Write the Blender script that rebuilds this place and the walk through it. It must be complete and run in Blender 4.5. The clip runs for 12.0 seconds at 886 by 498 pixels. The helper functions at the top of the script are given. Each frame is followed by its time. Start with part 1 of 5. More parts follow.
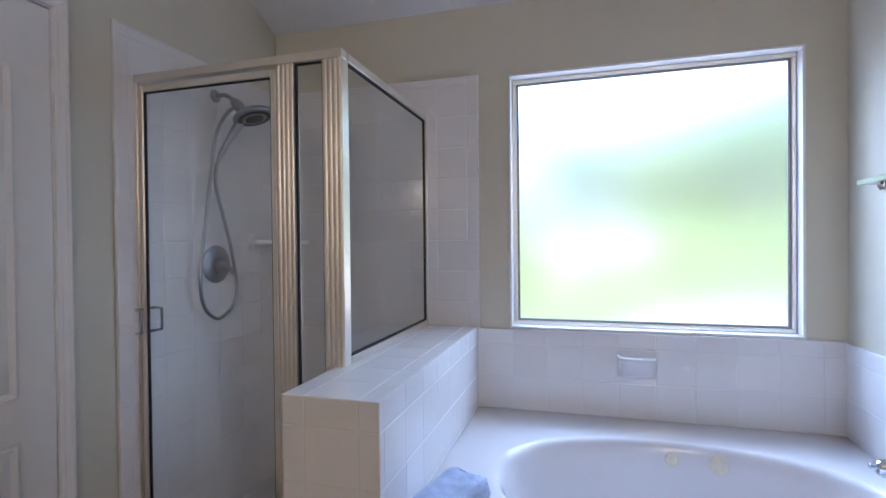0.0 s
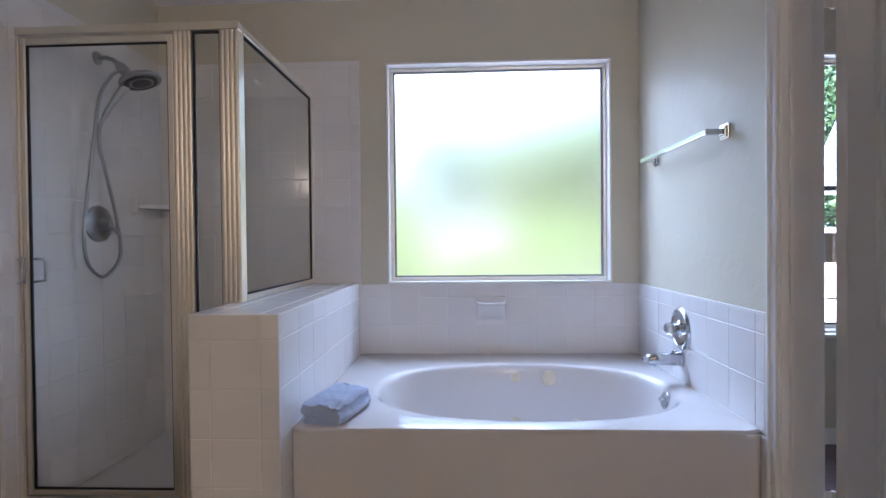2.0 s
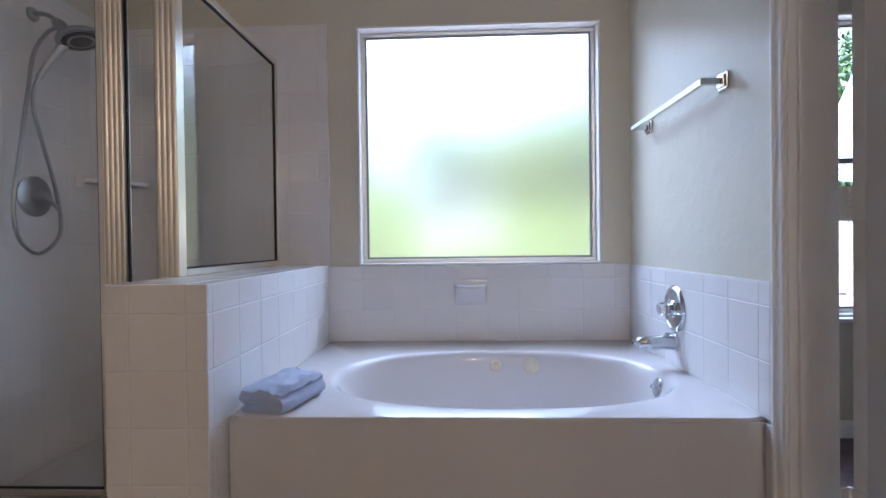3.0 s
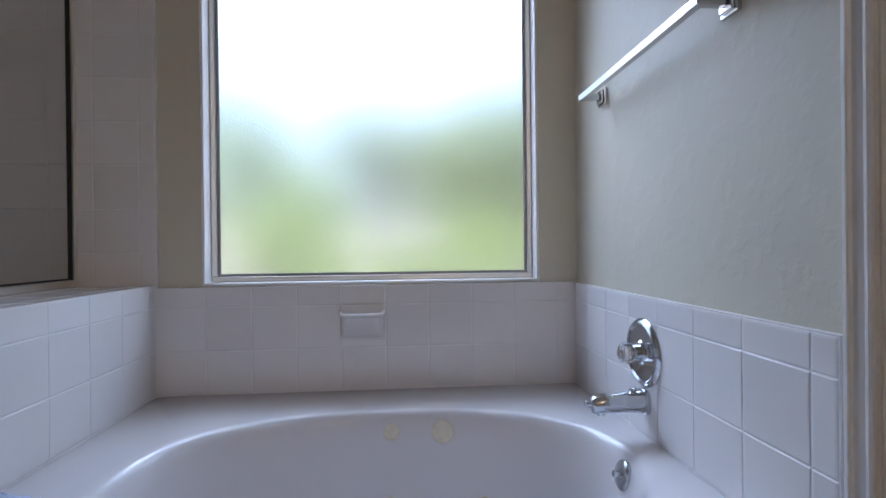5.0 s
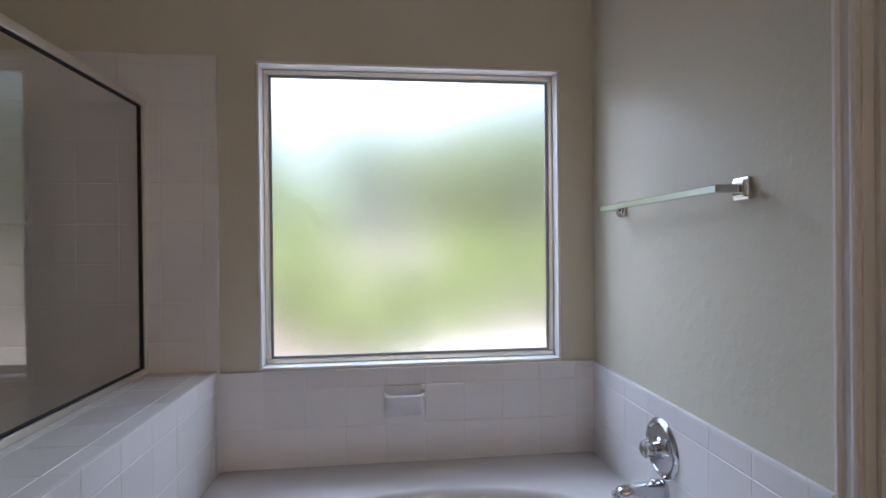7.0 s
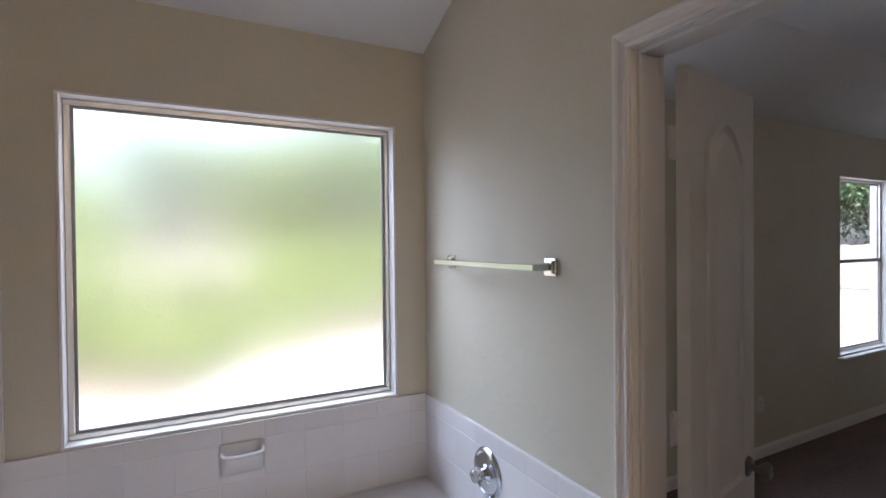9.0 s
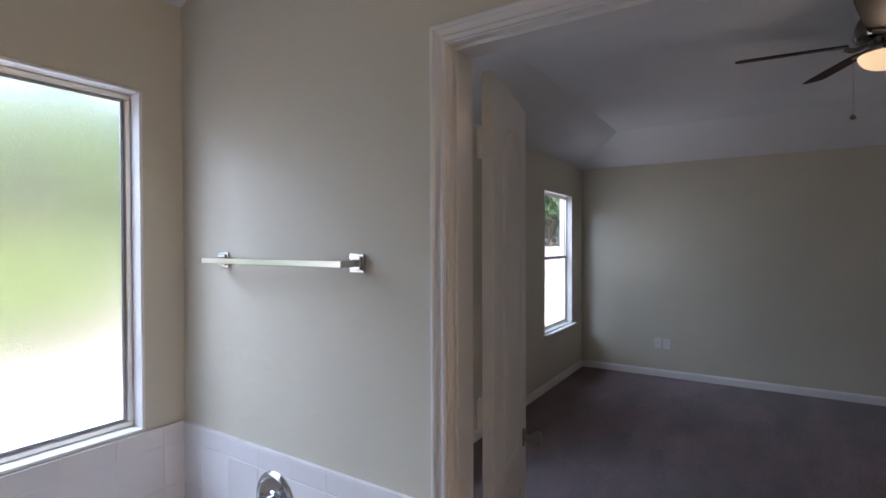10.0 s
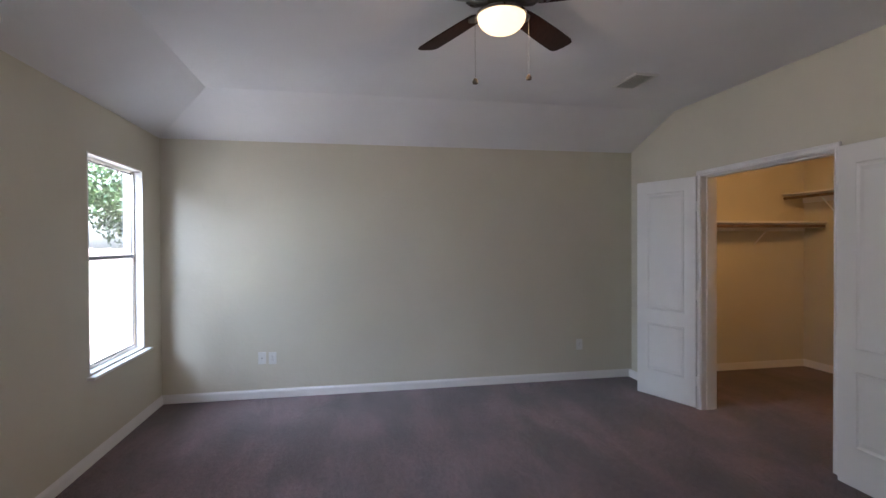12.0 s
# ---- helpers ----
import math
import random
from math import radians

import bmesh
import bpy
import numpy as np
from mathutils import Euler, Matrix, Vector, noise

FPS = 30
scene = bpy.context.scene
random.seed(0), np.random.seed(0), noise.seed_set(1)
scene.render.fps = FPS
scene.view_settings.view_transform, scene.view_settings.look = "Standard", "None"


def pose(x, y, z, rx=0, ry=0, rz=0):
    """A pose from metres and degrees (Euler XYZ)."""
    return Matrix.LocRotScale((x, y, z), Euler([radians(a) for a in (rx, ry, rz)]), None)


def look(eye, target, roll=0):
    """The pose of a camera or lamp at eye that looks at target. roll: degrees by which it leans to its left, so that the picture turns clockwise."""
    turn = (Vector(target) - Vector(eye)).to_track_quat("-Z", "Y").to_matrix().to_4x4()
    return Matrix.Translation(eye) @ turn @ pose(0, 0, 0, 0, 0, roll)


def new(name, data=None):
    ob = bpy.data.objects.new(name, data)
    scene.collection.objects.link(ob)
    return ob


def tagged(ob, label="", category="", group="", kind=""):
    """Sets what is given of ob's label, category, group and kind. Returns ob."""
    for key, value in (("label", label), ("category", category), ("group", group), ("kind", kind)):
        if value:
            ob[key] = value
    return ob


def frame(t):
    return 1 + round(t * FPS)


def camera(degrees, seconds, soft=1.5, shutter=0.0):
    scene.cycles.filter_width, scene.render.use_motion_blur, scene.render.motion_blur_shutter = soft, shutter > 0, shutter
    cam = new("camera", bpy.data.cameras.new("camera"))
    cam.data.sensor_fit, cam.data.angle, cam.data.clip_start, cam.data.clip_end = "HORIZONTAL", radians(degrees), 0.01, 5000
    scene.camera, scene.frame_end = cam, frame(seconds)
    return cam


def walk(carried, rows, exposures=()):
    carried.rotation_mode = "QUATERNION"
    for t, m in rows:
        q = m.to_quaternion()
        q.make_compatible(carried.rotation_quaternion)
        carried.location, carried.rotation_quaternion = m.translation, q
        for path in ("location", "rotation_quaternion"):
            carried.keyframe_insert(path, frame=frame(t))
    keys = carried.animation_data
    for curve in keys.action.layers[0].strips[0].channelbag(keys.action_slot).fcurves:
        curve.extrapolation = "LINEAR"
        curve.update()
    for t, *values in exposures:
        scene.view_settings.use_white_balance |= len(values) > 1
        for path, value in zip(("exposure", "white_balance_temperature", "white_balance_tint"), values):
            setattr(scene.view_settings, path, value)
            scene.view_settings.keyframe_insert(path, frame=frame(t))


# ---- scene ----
EXPOSURES = [(0.0, 2.92, 4780, 13), (1.0, 2.8, 4900, 14), (2.7, 2.72, 5050, 14), (5.0, 2.02, 5250, 13), (6.5, 1.98, 5480, 13),
             (8.5, 2.36, 5880, 15), (9.5, 2.3, 5570, 14), (10.5, 2.7, 5500, 15), (11.0, 2.9, 5450, 15), (11.5, 3.45, 5520, 14), (12.0, 3.72, 5600, 13)]
cam = camera(83.8, 12.0)
PATH = [
    (0, (0.362, 0.315, 1.285), (-0.195, 2.236, 1.263), -0.6),
    (0.5, (0.406, 0.247, 1.237), (0.089, 2.221, 1.216), -0.5),
    (1, (0.382, 0.149, 1.191), (0.243, 2.144, 1.171), -0.5),
    (1.5, (0.381, 0.029, 1.166), (0.296, 2.028, 1.142), -0.6),
    (2, (0.428, -0.03, 1.096), (0.344, 1.969, 1.072), -0.6),
    (2.5, (0.485, 0.009, 1.028), (0.397, 2.007, 1.003), -0.7),
    (2.7, (0.509, 0.068, 0.994), (0.421, 2.066, 0.97), -0.7),
    (4.3, (0.646, 0.724, 0.966), (0.73, 2.722, 0.956), -0.7),
    (4.5, (0.67, 0.783, 0.973), (0.795, 2.779, 0.964), -0.6),
    (5, (0.716, 0.864, 1.004), (0.884, 2.857, 0.998), -0.6),
    (5.5, (0.668, 0.853, 1.089), (0.853, 2.844, 1.085), -0.6),
    (6, (0.591, 0.801, 1.158), (0.794, 2.791, 1.156), -0.6),
    (6.5, (0.541, 0.735, 1.252), (0.757, 2.723, 1.249), -0.7),
    (6.7, (0.531, 0.71, 1.293), (0.744, 2.699, 1.288), -0.6),
    (8.3, (0.439, 0.632, 1.558), (0.777, 2.603, 1.533), -0.8),
    (8.5, (0.404, 0.623, 1.57), (0.908, 2.558, 1.548), -0.7),
    (9, (0.383, 0.617, 1.563), (1.314, 2.387, 1.54), -0.6),
    (9.5, (0.356, 0.694, 1.562), (1.723, 2.154, 1.535), -0.4),
    (10, (0.323, 0.836, 1.545), (2.008, 1.913, 1.519), -0.2),
    (10.5, (0.43, 0.944, 1.498), (2.352, 1.495, 1.471), -0.0),
    (11, (0.737, 0.988, 1.485), (2.724, 1.216, 1.458), -0.1),
    (11.5, (1.093, 1.064, 1.491), (3.092, 1.012, 1.463), -0.3),
    (12, (1.5, 0.986, 1.462), (3.465, 0.614, 1.441), -0.3),
]
walk(cam, [(t, look(eye, target, roll)) for t, eye, target, roll in PATH],
     exposures=EXPOSURES)

# ---- world, sun, large lights ----
SUN_ELEVATION, SUN_TURN = 62.0, -28.0
world = bpy.data.worlds.new("sky")
scene.world = world
world.use_nodes = True
wn = world.node_tree.nodes
sky = wn.new("ShaderNodeTexSky")
sky.sky_type, sky.sun_disc = "NISHITA", False
sky.sun_elevation, sky.sun_rotation = radians(SUN_ELEVATION), radians(180 - SUN_TURN)
haze = wn.new("ShaderNodeHueSaturation")
haze.inputs["Saturation"].default_value, haze.inputs["Value"].default_value = 0.5, 1.15
world.node_tree.links.new(sky.outputs[0], haze.inputs["Color"])
world.node_tree.links.new(haze.outputs[0], wn["Background"].inputs[0])
sky.dust_density, sky.ozone_density = 4.0, 0.6
wn["Background"].inputs[1].default_value = 0.15


def lamp(name, kind, energy, colour, m, **settings):
    data = bpy.data.lights.new(name, kind)
    data.energy, data.color = energy, colour
    for key, value in settings.items():
        if key == "size":
            data.size = value
        elif key == "size_y":
            data.shape, data.size_y = "RECTANGLE", value
        elif key == "radius":
            data.shadow_soft_size = value
        elif key == "angle":
            data.angle = radians(value)
    ob = new(name, data)
    ob.matrix_world = m
    return ob


lamp("sun", "SUN", 4.2, (1.0, 0.95, 0.86), pose(0, 0, 20, 90 - SUN_ELEVATION, 0, SUN_TURN), angle=0.5)
# added area lamps outside the windows, out of view, in place of open sky
lamp("bath_window_skylight", "AREA", 26, (0.79, 0.88, 1.0), look((0.10, 4.55, 3.45), (0.75, 1.6, 1.05)), size=2.6, size_y=1.4)
lamp("bed_window_skylight", "AREA", 13, (0.80, 0.90, 1.0), look((4.98, 4.7, 2.7), (6.1, 1.2, 0.9)), size=2.3, size_y=2.6)
lamp("bed_near_window_skylight", "AREA", 7, (0.84, 0.92, 1.0), look((2.42, 3.7, 2.9), (3.2, 1.2, 0.6)), size=1.5, size_y=1.2)
# electric lamps
lamp("fan_bulb", "POINT", 0.85, (1.0, 0.70, 0.42), pose(3.69, 0.292, 2.470), radius=0.04)
lamp("closet_bulb", "POINT", 1.15, (1.0, 0.50, 0.15), pose(5.0, -3.2, 2.30), radius=0.07)
lamp("vanity_bulb", "POINT", 6.6, (1.0, 0.74, 0.50), pose(1.22, -2.35, 2.10), radius=0.06)

# ---- materials ----


class Mat:
    """Small wrapper that builds a node material."""

    def __init__(self, name, colour=(0.8, 0.8, 0.8), rough=0.5, metal=0.0):
        self.m = bpy.data.materials.new(name)
        self.m.use_nodes = True
        self.n, self.l = self.m.node_tree.nodes, self.m.node_tree.links
        self.b = self.n["Principled BSDF"]
        self.b.inputs["Base Color"].default_value = (*colour, 1)
        self.b.inputs["Roughness"].default_value = rough
        self.b.inputs["Metallic"].default_value = metal
        self.colour = colour
        self.coords = self.n.new("ShaderNodeTexCoord")
        self.last_bump = None

    def noise(self, scale, detail=3, stretch=(1, 1, 1), rough=0.5):
        mp = self.n.new("ShaderNodeMapping")
        mp.inputs["Scale"].default_value = stretch
        self.l.new(self.coords.outputs["Object"], mp.inputs[0])
        t = self.n.new("ShaderNodeTexNoise")
        t.inputs["Scale"].default_value, t.inputs["Detail"].default_value = scale, detail
        t.inputs["Roughness"].default_value = rough
        self.l.new(mp.outputs[0], t.inputs["Vector"])
        return t.outputs["Fac"]

    def ramp(self, fac, stops):
        r = self.n.new("ShaderNodeValToRGB")
        while len(r.color_ramp.elements) < len(stops):
            r.color_ramp.elements.new(0.5)
        for e, (p, c) in zip(r.color_ramp.elements, stops):
            e.position, e.color = p, (*c, 1)
        self.l.new(fac, r.inputs[0])
        return r.outputs[0]

    def vary(self, fac, amount=0.12, low=0.3, high=0.7):
        """Base colour a little lighter and darker by a noise."""
        d = [max(0, c * (1 - amount)) for c in self.colour]
        u = [min(1, c * (1 + amount)) for c in self.colour]
        self.l.new(self.ramp(fac, [(low, d), (high, u)]), self.b.inputs["Base Color"])
        return self

    def mix(self, a, b, kind="MULTIPLY", fac=1.0):
        x = self.n.new("ShaderNodeMixRGB")
        x.blend_type, x.inputs[0].default_value = kind, fac
        self.l.new(a, x.inputs[1])
        self.l.new(b, x.inputs[2])
        return x.outputs[0]

    def base(self, socket):
        self.l.new(socket, self.b.inputs["Base Color"])
        return self

    def roughness(self, fac, low, high):
        r = self.n.new("ShaderNodeMapRange")
        r.inputs[3].default_value, r.inputs[4].default_value = low, high
        self.l.new(fac, r.inputs[0])
        self.l.new(r.outputs[0], self.b.inputs["Roughness"])
        return self

    def bump(self, fac, strength=0.2, distance=0.002):
        bp = self.n.new("ShaderNodeBump")
        bp.inputs["Strength"].default_value, bp.inputs["Distance"].default_value = strength, distance
        self.l.new(fac, bp.inputs["Height"])
        if self.last_bump:
            self.l.new(self.last_bump, bp.inputs["Normal"])
        self.last_bump = bp.outputs[0]
        self.l.new(bp.outputs[0], self.b.inputs["Normal"])
        return self

    def random(self):
        return self.n.new("ShaderNodeObjectInfo").outputs["Random"]


def mat_paint(name, colour, rough=0.5, relief=0.24):
    m = Mat(name, colour, rough)
    m.vary(m.noise(1.3, 3), 0.035)
    trowel = m.ramp(m.noise(16, 4, rough=0.55), [(0.50, (0, 0, 0)), (0.60, (1, 1, 1))])
    m.bump(trowel, relief, 0.0016)
    m.bump(m.noise(180, 2), relief * 0.5, 0.0008)
    return m.m


WALL = mat_paint("wall_paint", (0.64, 0.60, 0.492))
CEILING = mat_paint("ceiling_paint", (0.80, 0.795, 0.80), 0.8, 0.3)

m = Mat("white_trim_paint", (0.82, 0.80, 0.785), 0.32)
m.vary(m.noise(4, 3), 0.03).bump(m.noise(25, 2), 0.03, 0.001)
TRIM = m.m

m = Mat("white_door_paint", (0.80, 0.78, 0.76), 0.36)
m.vary(m.noise(2.5, 3), 0.03).bump(m.noise(70, 2, (1, 1, 0.1)), 0.03, 0.0006)
DOOR = m.m

m = Mat("glazed_tile", (0.78, 0.755, 0.75), 0.12)
tint = m.ramp(m.random(), [(0, (0.755, 0.73, 0.725)), (1, (0.80, 0.775, 0.77))])
m.base(tint)
m.roughness(m.noise(5, 3), 0.08, 0.2).bump(m.noise(9, 2), 0.05, 0.004)
TILE = m.m

m = Mat("grout", (0.75, 0.725, 0.715), 0.8)
m.vary(m.noise(9, 4), 0.12).bump(m.noise(250, 3), 0.3, 0.001)
GROUT = m.m

m = Mat("tub_acrylic", (0.66, 0.635, 0.635), 0.24)
m.roughness(m.noise(7, 4), 0.05, 0.10)
m.vary(m.noise(3, 3), 0.015)
TUB = m.m

m = Mat("chrome", (0.62, 0.64, 0.67), 0.07, 1.0)
m.roughness(m.noise(30, 3), 0.03, 0.10)
CHROME = m.m

m = Mat("satin_nickel", (0.30, 0.285, 0.265), 0.28, 1.0)
m.roughness(m.noise(30, 3), 0.22, 0.36)
NICKEL = m.m

m = Mat("satin_aluminium", (0.78, 0.735, 0.66), 0.32, 1.0)
m.roughness(m.noise(3, 2), 0.28, 0.37)
ALUMINIUM = m.m

m = Mat("dark_aluminium", (0.30, 0.30, 0.31), 0.4, 0.8)
m.vary(m.noise(20, 3), 0.1)
DARK_ALU = m.m

m = Mat("black_rubber", (0.015, 0.015, 0.016), 0.6)
m.vary(m.noise(40, 2), 0.2)
RUBBER = m.m

m = Mat("shower_hose_metal", (0.36, 0.36, 0.37), 0.3, 1.0)
m.roughness(m.noise(60, 3), 0.25, 0.4)
HOSE = m.m

m = Mat("shower_glass", (0.91, 0.93, 0.925), 0.0)
m.b.inputs["Transmission Weight"].default_value = 1.0
m.b.inputs["IOR"].default_value = 1.45
m.roughness(m.noise(3, 4), 0.0, 0.06)
SHOWER_GLASS = m.m

m = Mat("clear_glass", (0.97, 0.98, 0.98), 0.0)
m.b.inputs["Transmission Weight"].default_value = 1.0
m.b.inputs["IOR"].default_value = 1.4
m.roughness(m.noise(2, 2), 0.0, 0.008)
CLEAR_GLASS = m.m

m = Mat("obscure_glass", (0.98, 0.99, 0.985), 0.2)
m.b.inputs["Transmission Weight"].default_value = 1.0
m.b.inputs["IOR"].default_value = 1.45
m.roughness(m.noise(3, 2), 0.28, 0.31)
m.bump(m.noise(130, 2), 0.35, 0.002)
OBSCURE_GLASS = m.m

m = Mat("clear_acrylic", (0.95, 0.96, 0.97), 0.04)
m.b.inputs["Transmission Weight"].default_value = 0.85
m.roughness(m.noise(30, 2), 0.02, 0.08)
ACRYLIC = m.m

m = Mat("aged_cream_plastic", (0.66, 0.60, 0.47), 0.4)
m.vary(m.noise(40, 3), 0.1)
CREAM = m.m

# near-black for the shade inside the vent; also outlet slots and jet nozzles
m = Mat("dark_hole", (0.02, 0.02, 0.02), 0.7)
m.vary(m.noise(40, 2), 0.2)
DARK = m.m

m = Mat("carpet", (0.125, 0.092, 0.088), 0.95)
pile = m.ramp(m.noise(420, 3), [(0.3, (0.45, 0.45, 0.45)), (0.7, (1, 1, 1))])
streak = m.ramp(m.noise(1.7, 5, (0.6, 1.2, 1)), [(0.36, (0.84, 0.84, 0.84)), (0.64, (1.14, 1.13, 1.13))])
tone = m.ramp(m.noise(34, 5, (0.8, 1.2, 1), 0.65), [(0.36, (0.135, 0.076, 0.080)), (0.64, (0.262, 0.155, 0.162))])
lanes = m.ramp(m.noise(1.5, 3, (0.5, 1.3, 1)), [(0.41, (0.66, 0.66, 0.66)), (0.59, (1.11, 1.11, 1.11))])
nap = m.ramp(m.noise(4.2, 4, (0.42, 1.2, 1), 0.6), [(0.38, (0.78, 0.78, 0.79)), (0.62, (1.06, 1.05, 1.05))])
m.base(m.mix(m.mix(m.mix(m.mix(tone, pile), streak), lanes), nap))
m.bump(m.noise(420, 3), 0.9, 0.006).bump(m.noise(14, 4), 0.3, 0.01)
m.b.inputs["Sheen Weight"].default_value = 0.3
CARPET = m.m

m = Mat("bath_floor_vinyl", (0.18, 0.158, 0.138), 0.35)
m.vary(m.noise(6, 4), 0.1).bump(m.noise(60, 3), 0.1, 0.001)
VINYL = m.m

m = Mat("towel_terry", (0.44, 0.52, 0.74), 0.95)
m.vary(m.noise(500, 2), 0.25).bump(m.noise(380, 3), 1.0, 0.004)
m.b.inputs["Sheen Weight"].default_value = 0.6
TOWEL = m.m

m = Mat("fan_blade_wood", (0.06, 0.028, 0.02), 0.55)
grain = m.ramp(m.noise(14, 5, (1, 14, 1)), [(0.3, (0.018, 0.007, 0.006)), (0.7, (0.042, 0.018, 0.013))])
m.base(grain).bump(m.noise(14, 5, (1, 14, 1)), 0.1, 0.001)
m.b.inputs["Specular IOR Level"].default_value = 0.25
BLADE = m.m

m = Mat("lamp_glass_lit", (0.9, 0.8, 0.6), 0.4)
m.b.inputs["Emission Color"].default_value = (1.0, 0.64, 0.30, 1)
m.b.inputs["Emission Strength"].default_value = 0.17
LIT_GLASS = m.m

m = Mat("vanity_glass_lit", (0.9, 0.8, 0.6), 0.4)
m.b.inputs["Emission Color"].default_value = (1.0, 0.60, 0.26, 1)
m.b.inputs["Emission Strength"].default_value = 1.4
VANITY_GLASS = m.m

m = Mat("wood_rod", (0.16, 0.10, 0.055), 0.5)
m.vary(m.noise(12, 4, (1, 12, 1)), 0.2)
ROD = m.m

m = Mat("white_plastic", (0.76, 0.75, 0.72), 0.35)
m.vary(m.noise(20, 2), 0.03)
PLASTIC = m.m

m = Mat("dry_ground", (0.52, 0.46, 0.36), 0.95)
m.base(m.ramp(m.noise(0.6, 6), [(0.3, (0.22, 0.172, 0.15)), (0.7, (0.33, 0.262, 0.232))]))
m.bump(m.noise(30, 5), 0.5, 0.03)
GROUND = m.m

m = Mat("pale_concrete", (0.55, 0.52, 0.49), 0.85)
m.base(m.ramp(m.noise(1.1, 6), [(0.3, (0.50, 0.47, 0.44)), (0.7, (0.60, 0.565, 0.535))]))
m.bump(m.noise(60, 4), 0.3, 0.003)
CONCRETE = m.m

m = Mat("fence_wood", (0.52, 0.44, 0.36), 0.85)
m.base(m.mix(m.ramp(m.random(), [(0, (0.39, 0.33, 0.31)), (1, (0.52, 0.45, 0.425))]),
             m.ramp(m.noise(8, 5, (6, 6, 0.5)), [(0.3, (0.8, 0.8, 0.8)), (0.7, (1, 1, 1))])))
m.bump(m.noise(10, 4, (8, 8, 0.4)), 0.3, 0.003)
FENCE = m.m

m = Mat("bark", (0.13, 0.10, 0.075), 0.95)
m.vary(m.noise(14, 5, (1, 1, 0.25)), 0.4).bump(m.noise(22, 5, (1, 1, 0.2)), 0.9, 0.03)
BARK = m.m


def mat_leaf(name, dark, light):
    m = Mat(name, light, 0.55)
    isl = m.n.new("ShaderNodeNewGeometry").outputs["Random Per Island"]
    m.base(m.ramp(isl, [(0.1, dark), (0.9, light)]))
    m.b.inputs["Transmission Weight"].default_value = 0.0
    m.b.inputs["Subsurface Weight"].default_value = 0.0
    m.bump(m.noise(40, 2), 0.2, 0.004)
    return m.m


LEAF = mat_leaf("tree_leaf", (0.025, 0.060, 0.022), (0.085, 0.140, 0.050))
LEAF_LIGHT = mat_leaf("shrub_leaf", (0.075, 0.11, 0.022), (0.21, 0.255, 0.055))

# ---- mesh helpers ----


def link(name, bm, material, parent=None, label="", smooth=False):
    me = bpy.data.meshes.new(name)
    bm.to_mesh(me)
    bm.free()
    me.materials.append(material)
    if smooth:
        me.shade_smooth()
        me.set_sharp_from_angle(angle=radians(38))
    ob = new(name, me)
    if parent:
        ob.parent = parent
    if label:
        ob["label"] = label
    return ob


def part(name, bm, material, parent, label="", smooth=False):
    """Links a bmesh as one mesh object under a thing or a part."""
    return link(name, bm, material, parent, label, smooth)


def thing(name, label, category, at=(0, 0, 0), turn=0, group="", kind=""):
    ob = new(name)
    ob.empty_display_size = 0.05
    ob.matrix_world = pose(*at, 0, 0, turn)
    return tagged(ob, label, category, group, kind)


def add_box(bm, a, b, bevel=0.0, segments=1):
    """A box from corner a to corner b, joined into bm."""
    c = [(a[i] + b[i]) / 2 for i in range(3)]
    d = [abs(b[i] - a[i]) for i in range(3)]
    tmp = bmesh.new()
    bmesh.ops.create_cube(tmp, size=1, matrix=Matrix.Translation(c) @ Matrix.Diagonal((*d, 1)))
    if bevel:
        bmesh.ops.bevel(tmp, geom=tmp.edges[:], offset=bevel, segments=segments, affect="EDGES", profile=0.6)
    me = bpy.data.meshes.new("t")
    tmp.to_mesh(me)
    tmp.free()
    bm.from_mesh(me)
    bpy.data.meshes.remove(me)
    return bm


def box(a, b, bevel=0.0, segments=1):
    return add_box(bmesh.new(), a, b, bevel, segments)


def add_prism(bm, outline, depth, m=None):
    """A flat outline (x, y) extruded by depth along z, then placed by m."""
    m = m or Matrix()
    low = [bm.verts.new(m @ Vector((x, y, 0))) for x, y in outline]
    top = [bm.verts.new(m @ Vector((x, y, depth))) for x, y in outline]
    n = len(outline)
    bm.faces.new(low[::-1])
    bm.faces.new(top)
    for i in range(n):
        bm.faces.new((low[i], low[(i + 1) % n], top[(i + 1) % n], top[i]))
    bmesh.ops.recalc_face_normals(bm, faces=bm.faces[:])
    return bm


def add_lathe(bm, profile, m=None, n=32):
    """A profile of (radius, z) turned round z, then placed by m."""
    m = m or Matrix()
    rings = []
    for r, z in profile:
        if r < 1e-6:
            rings.append([bm.verts.new(m @ Vector((0, 0, z)))])
        else:
            rings.append([bm.verts.new(m @ Vector((r * math.cos(2 * math.pi * i / n), r * math.sin(2 * math.pi * i / n), z))) for i in range(n)])
    for a, b in zip(rings, rings[1:]):
        for i in range(n):
            j = (i + 1) % n
            if len(a) == 1 and len(b) > 1:
                bm.faces.new((a[0], b[i], b[j]))
            elif len(b) == 1 and len(a) > 1:
                bm.faces.new((a[i], a[j], b[0]))
            elif len(a) > 1:
                bm.faces.new((a[i], a[j], b[j], b[i]))
    bmesh.ops.recalc_face_normals(bm, faces=bm.faces[:])
    return bm


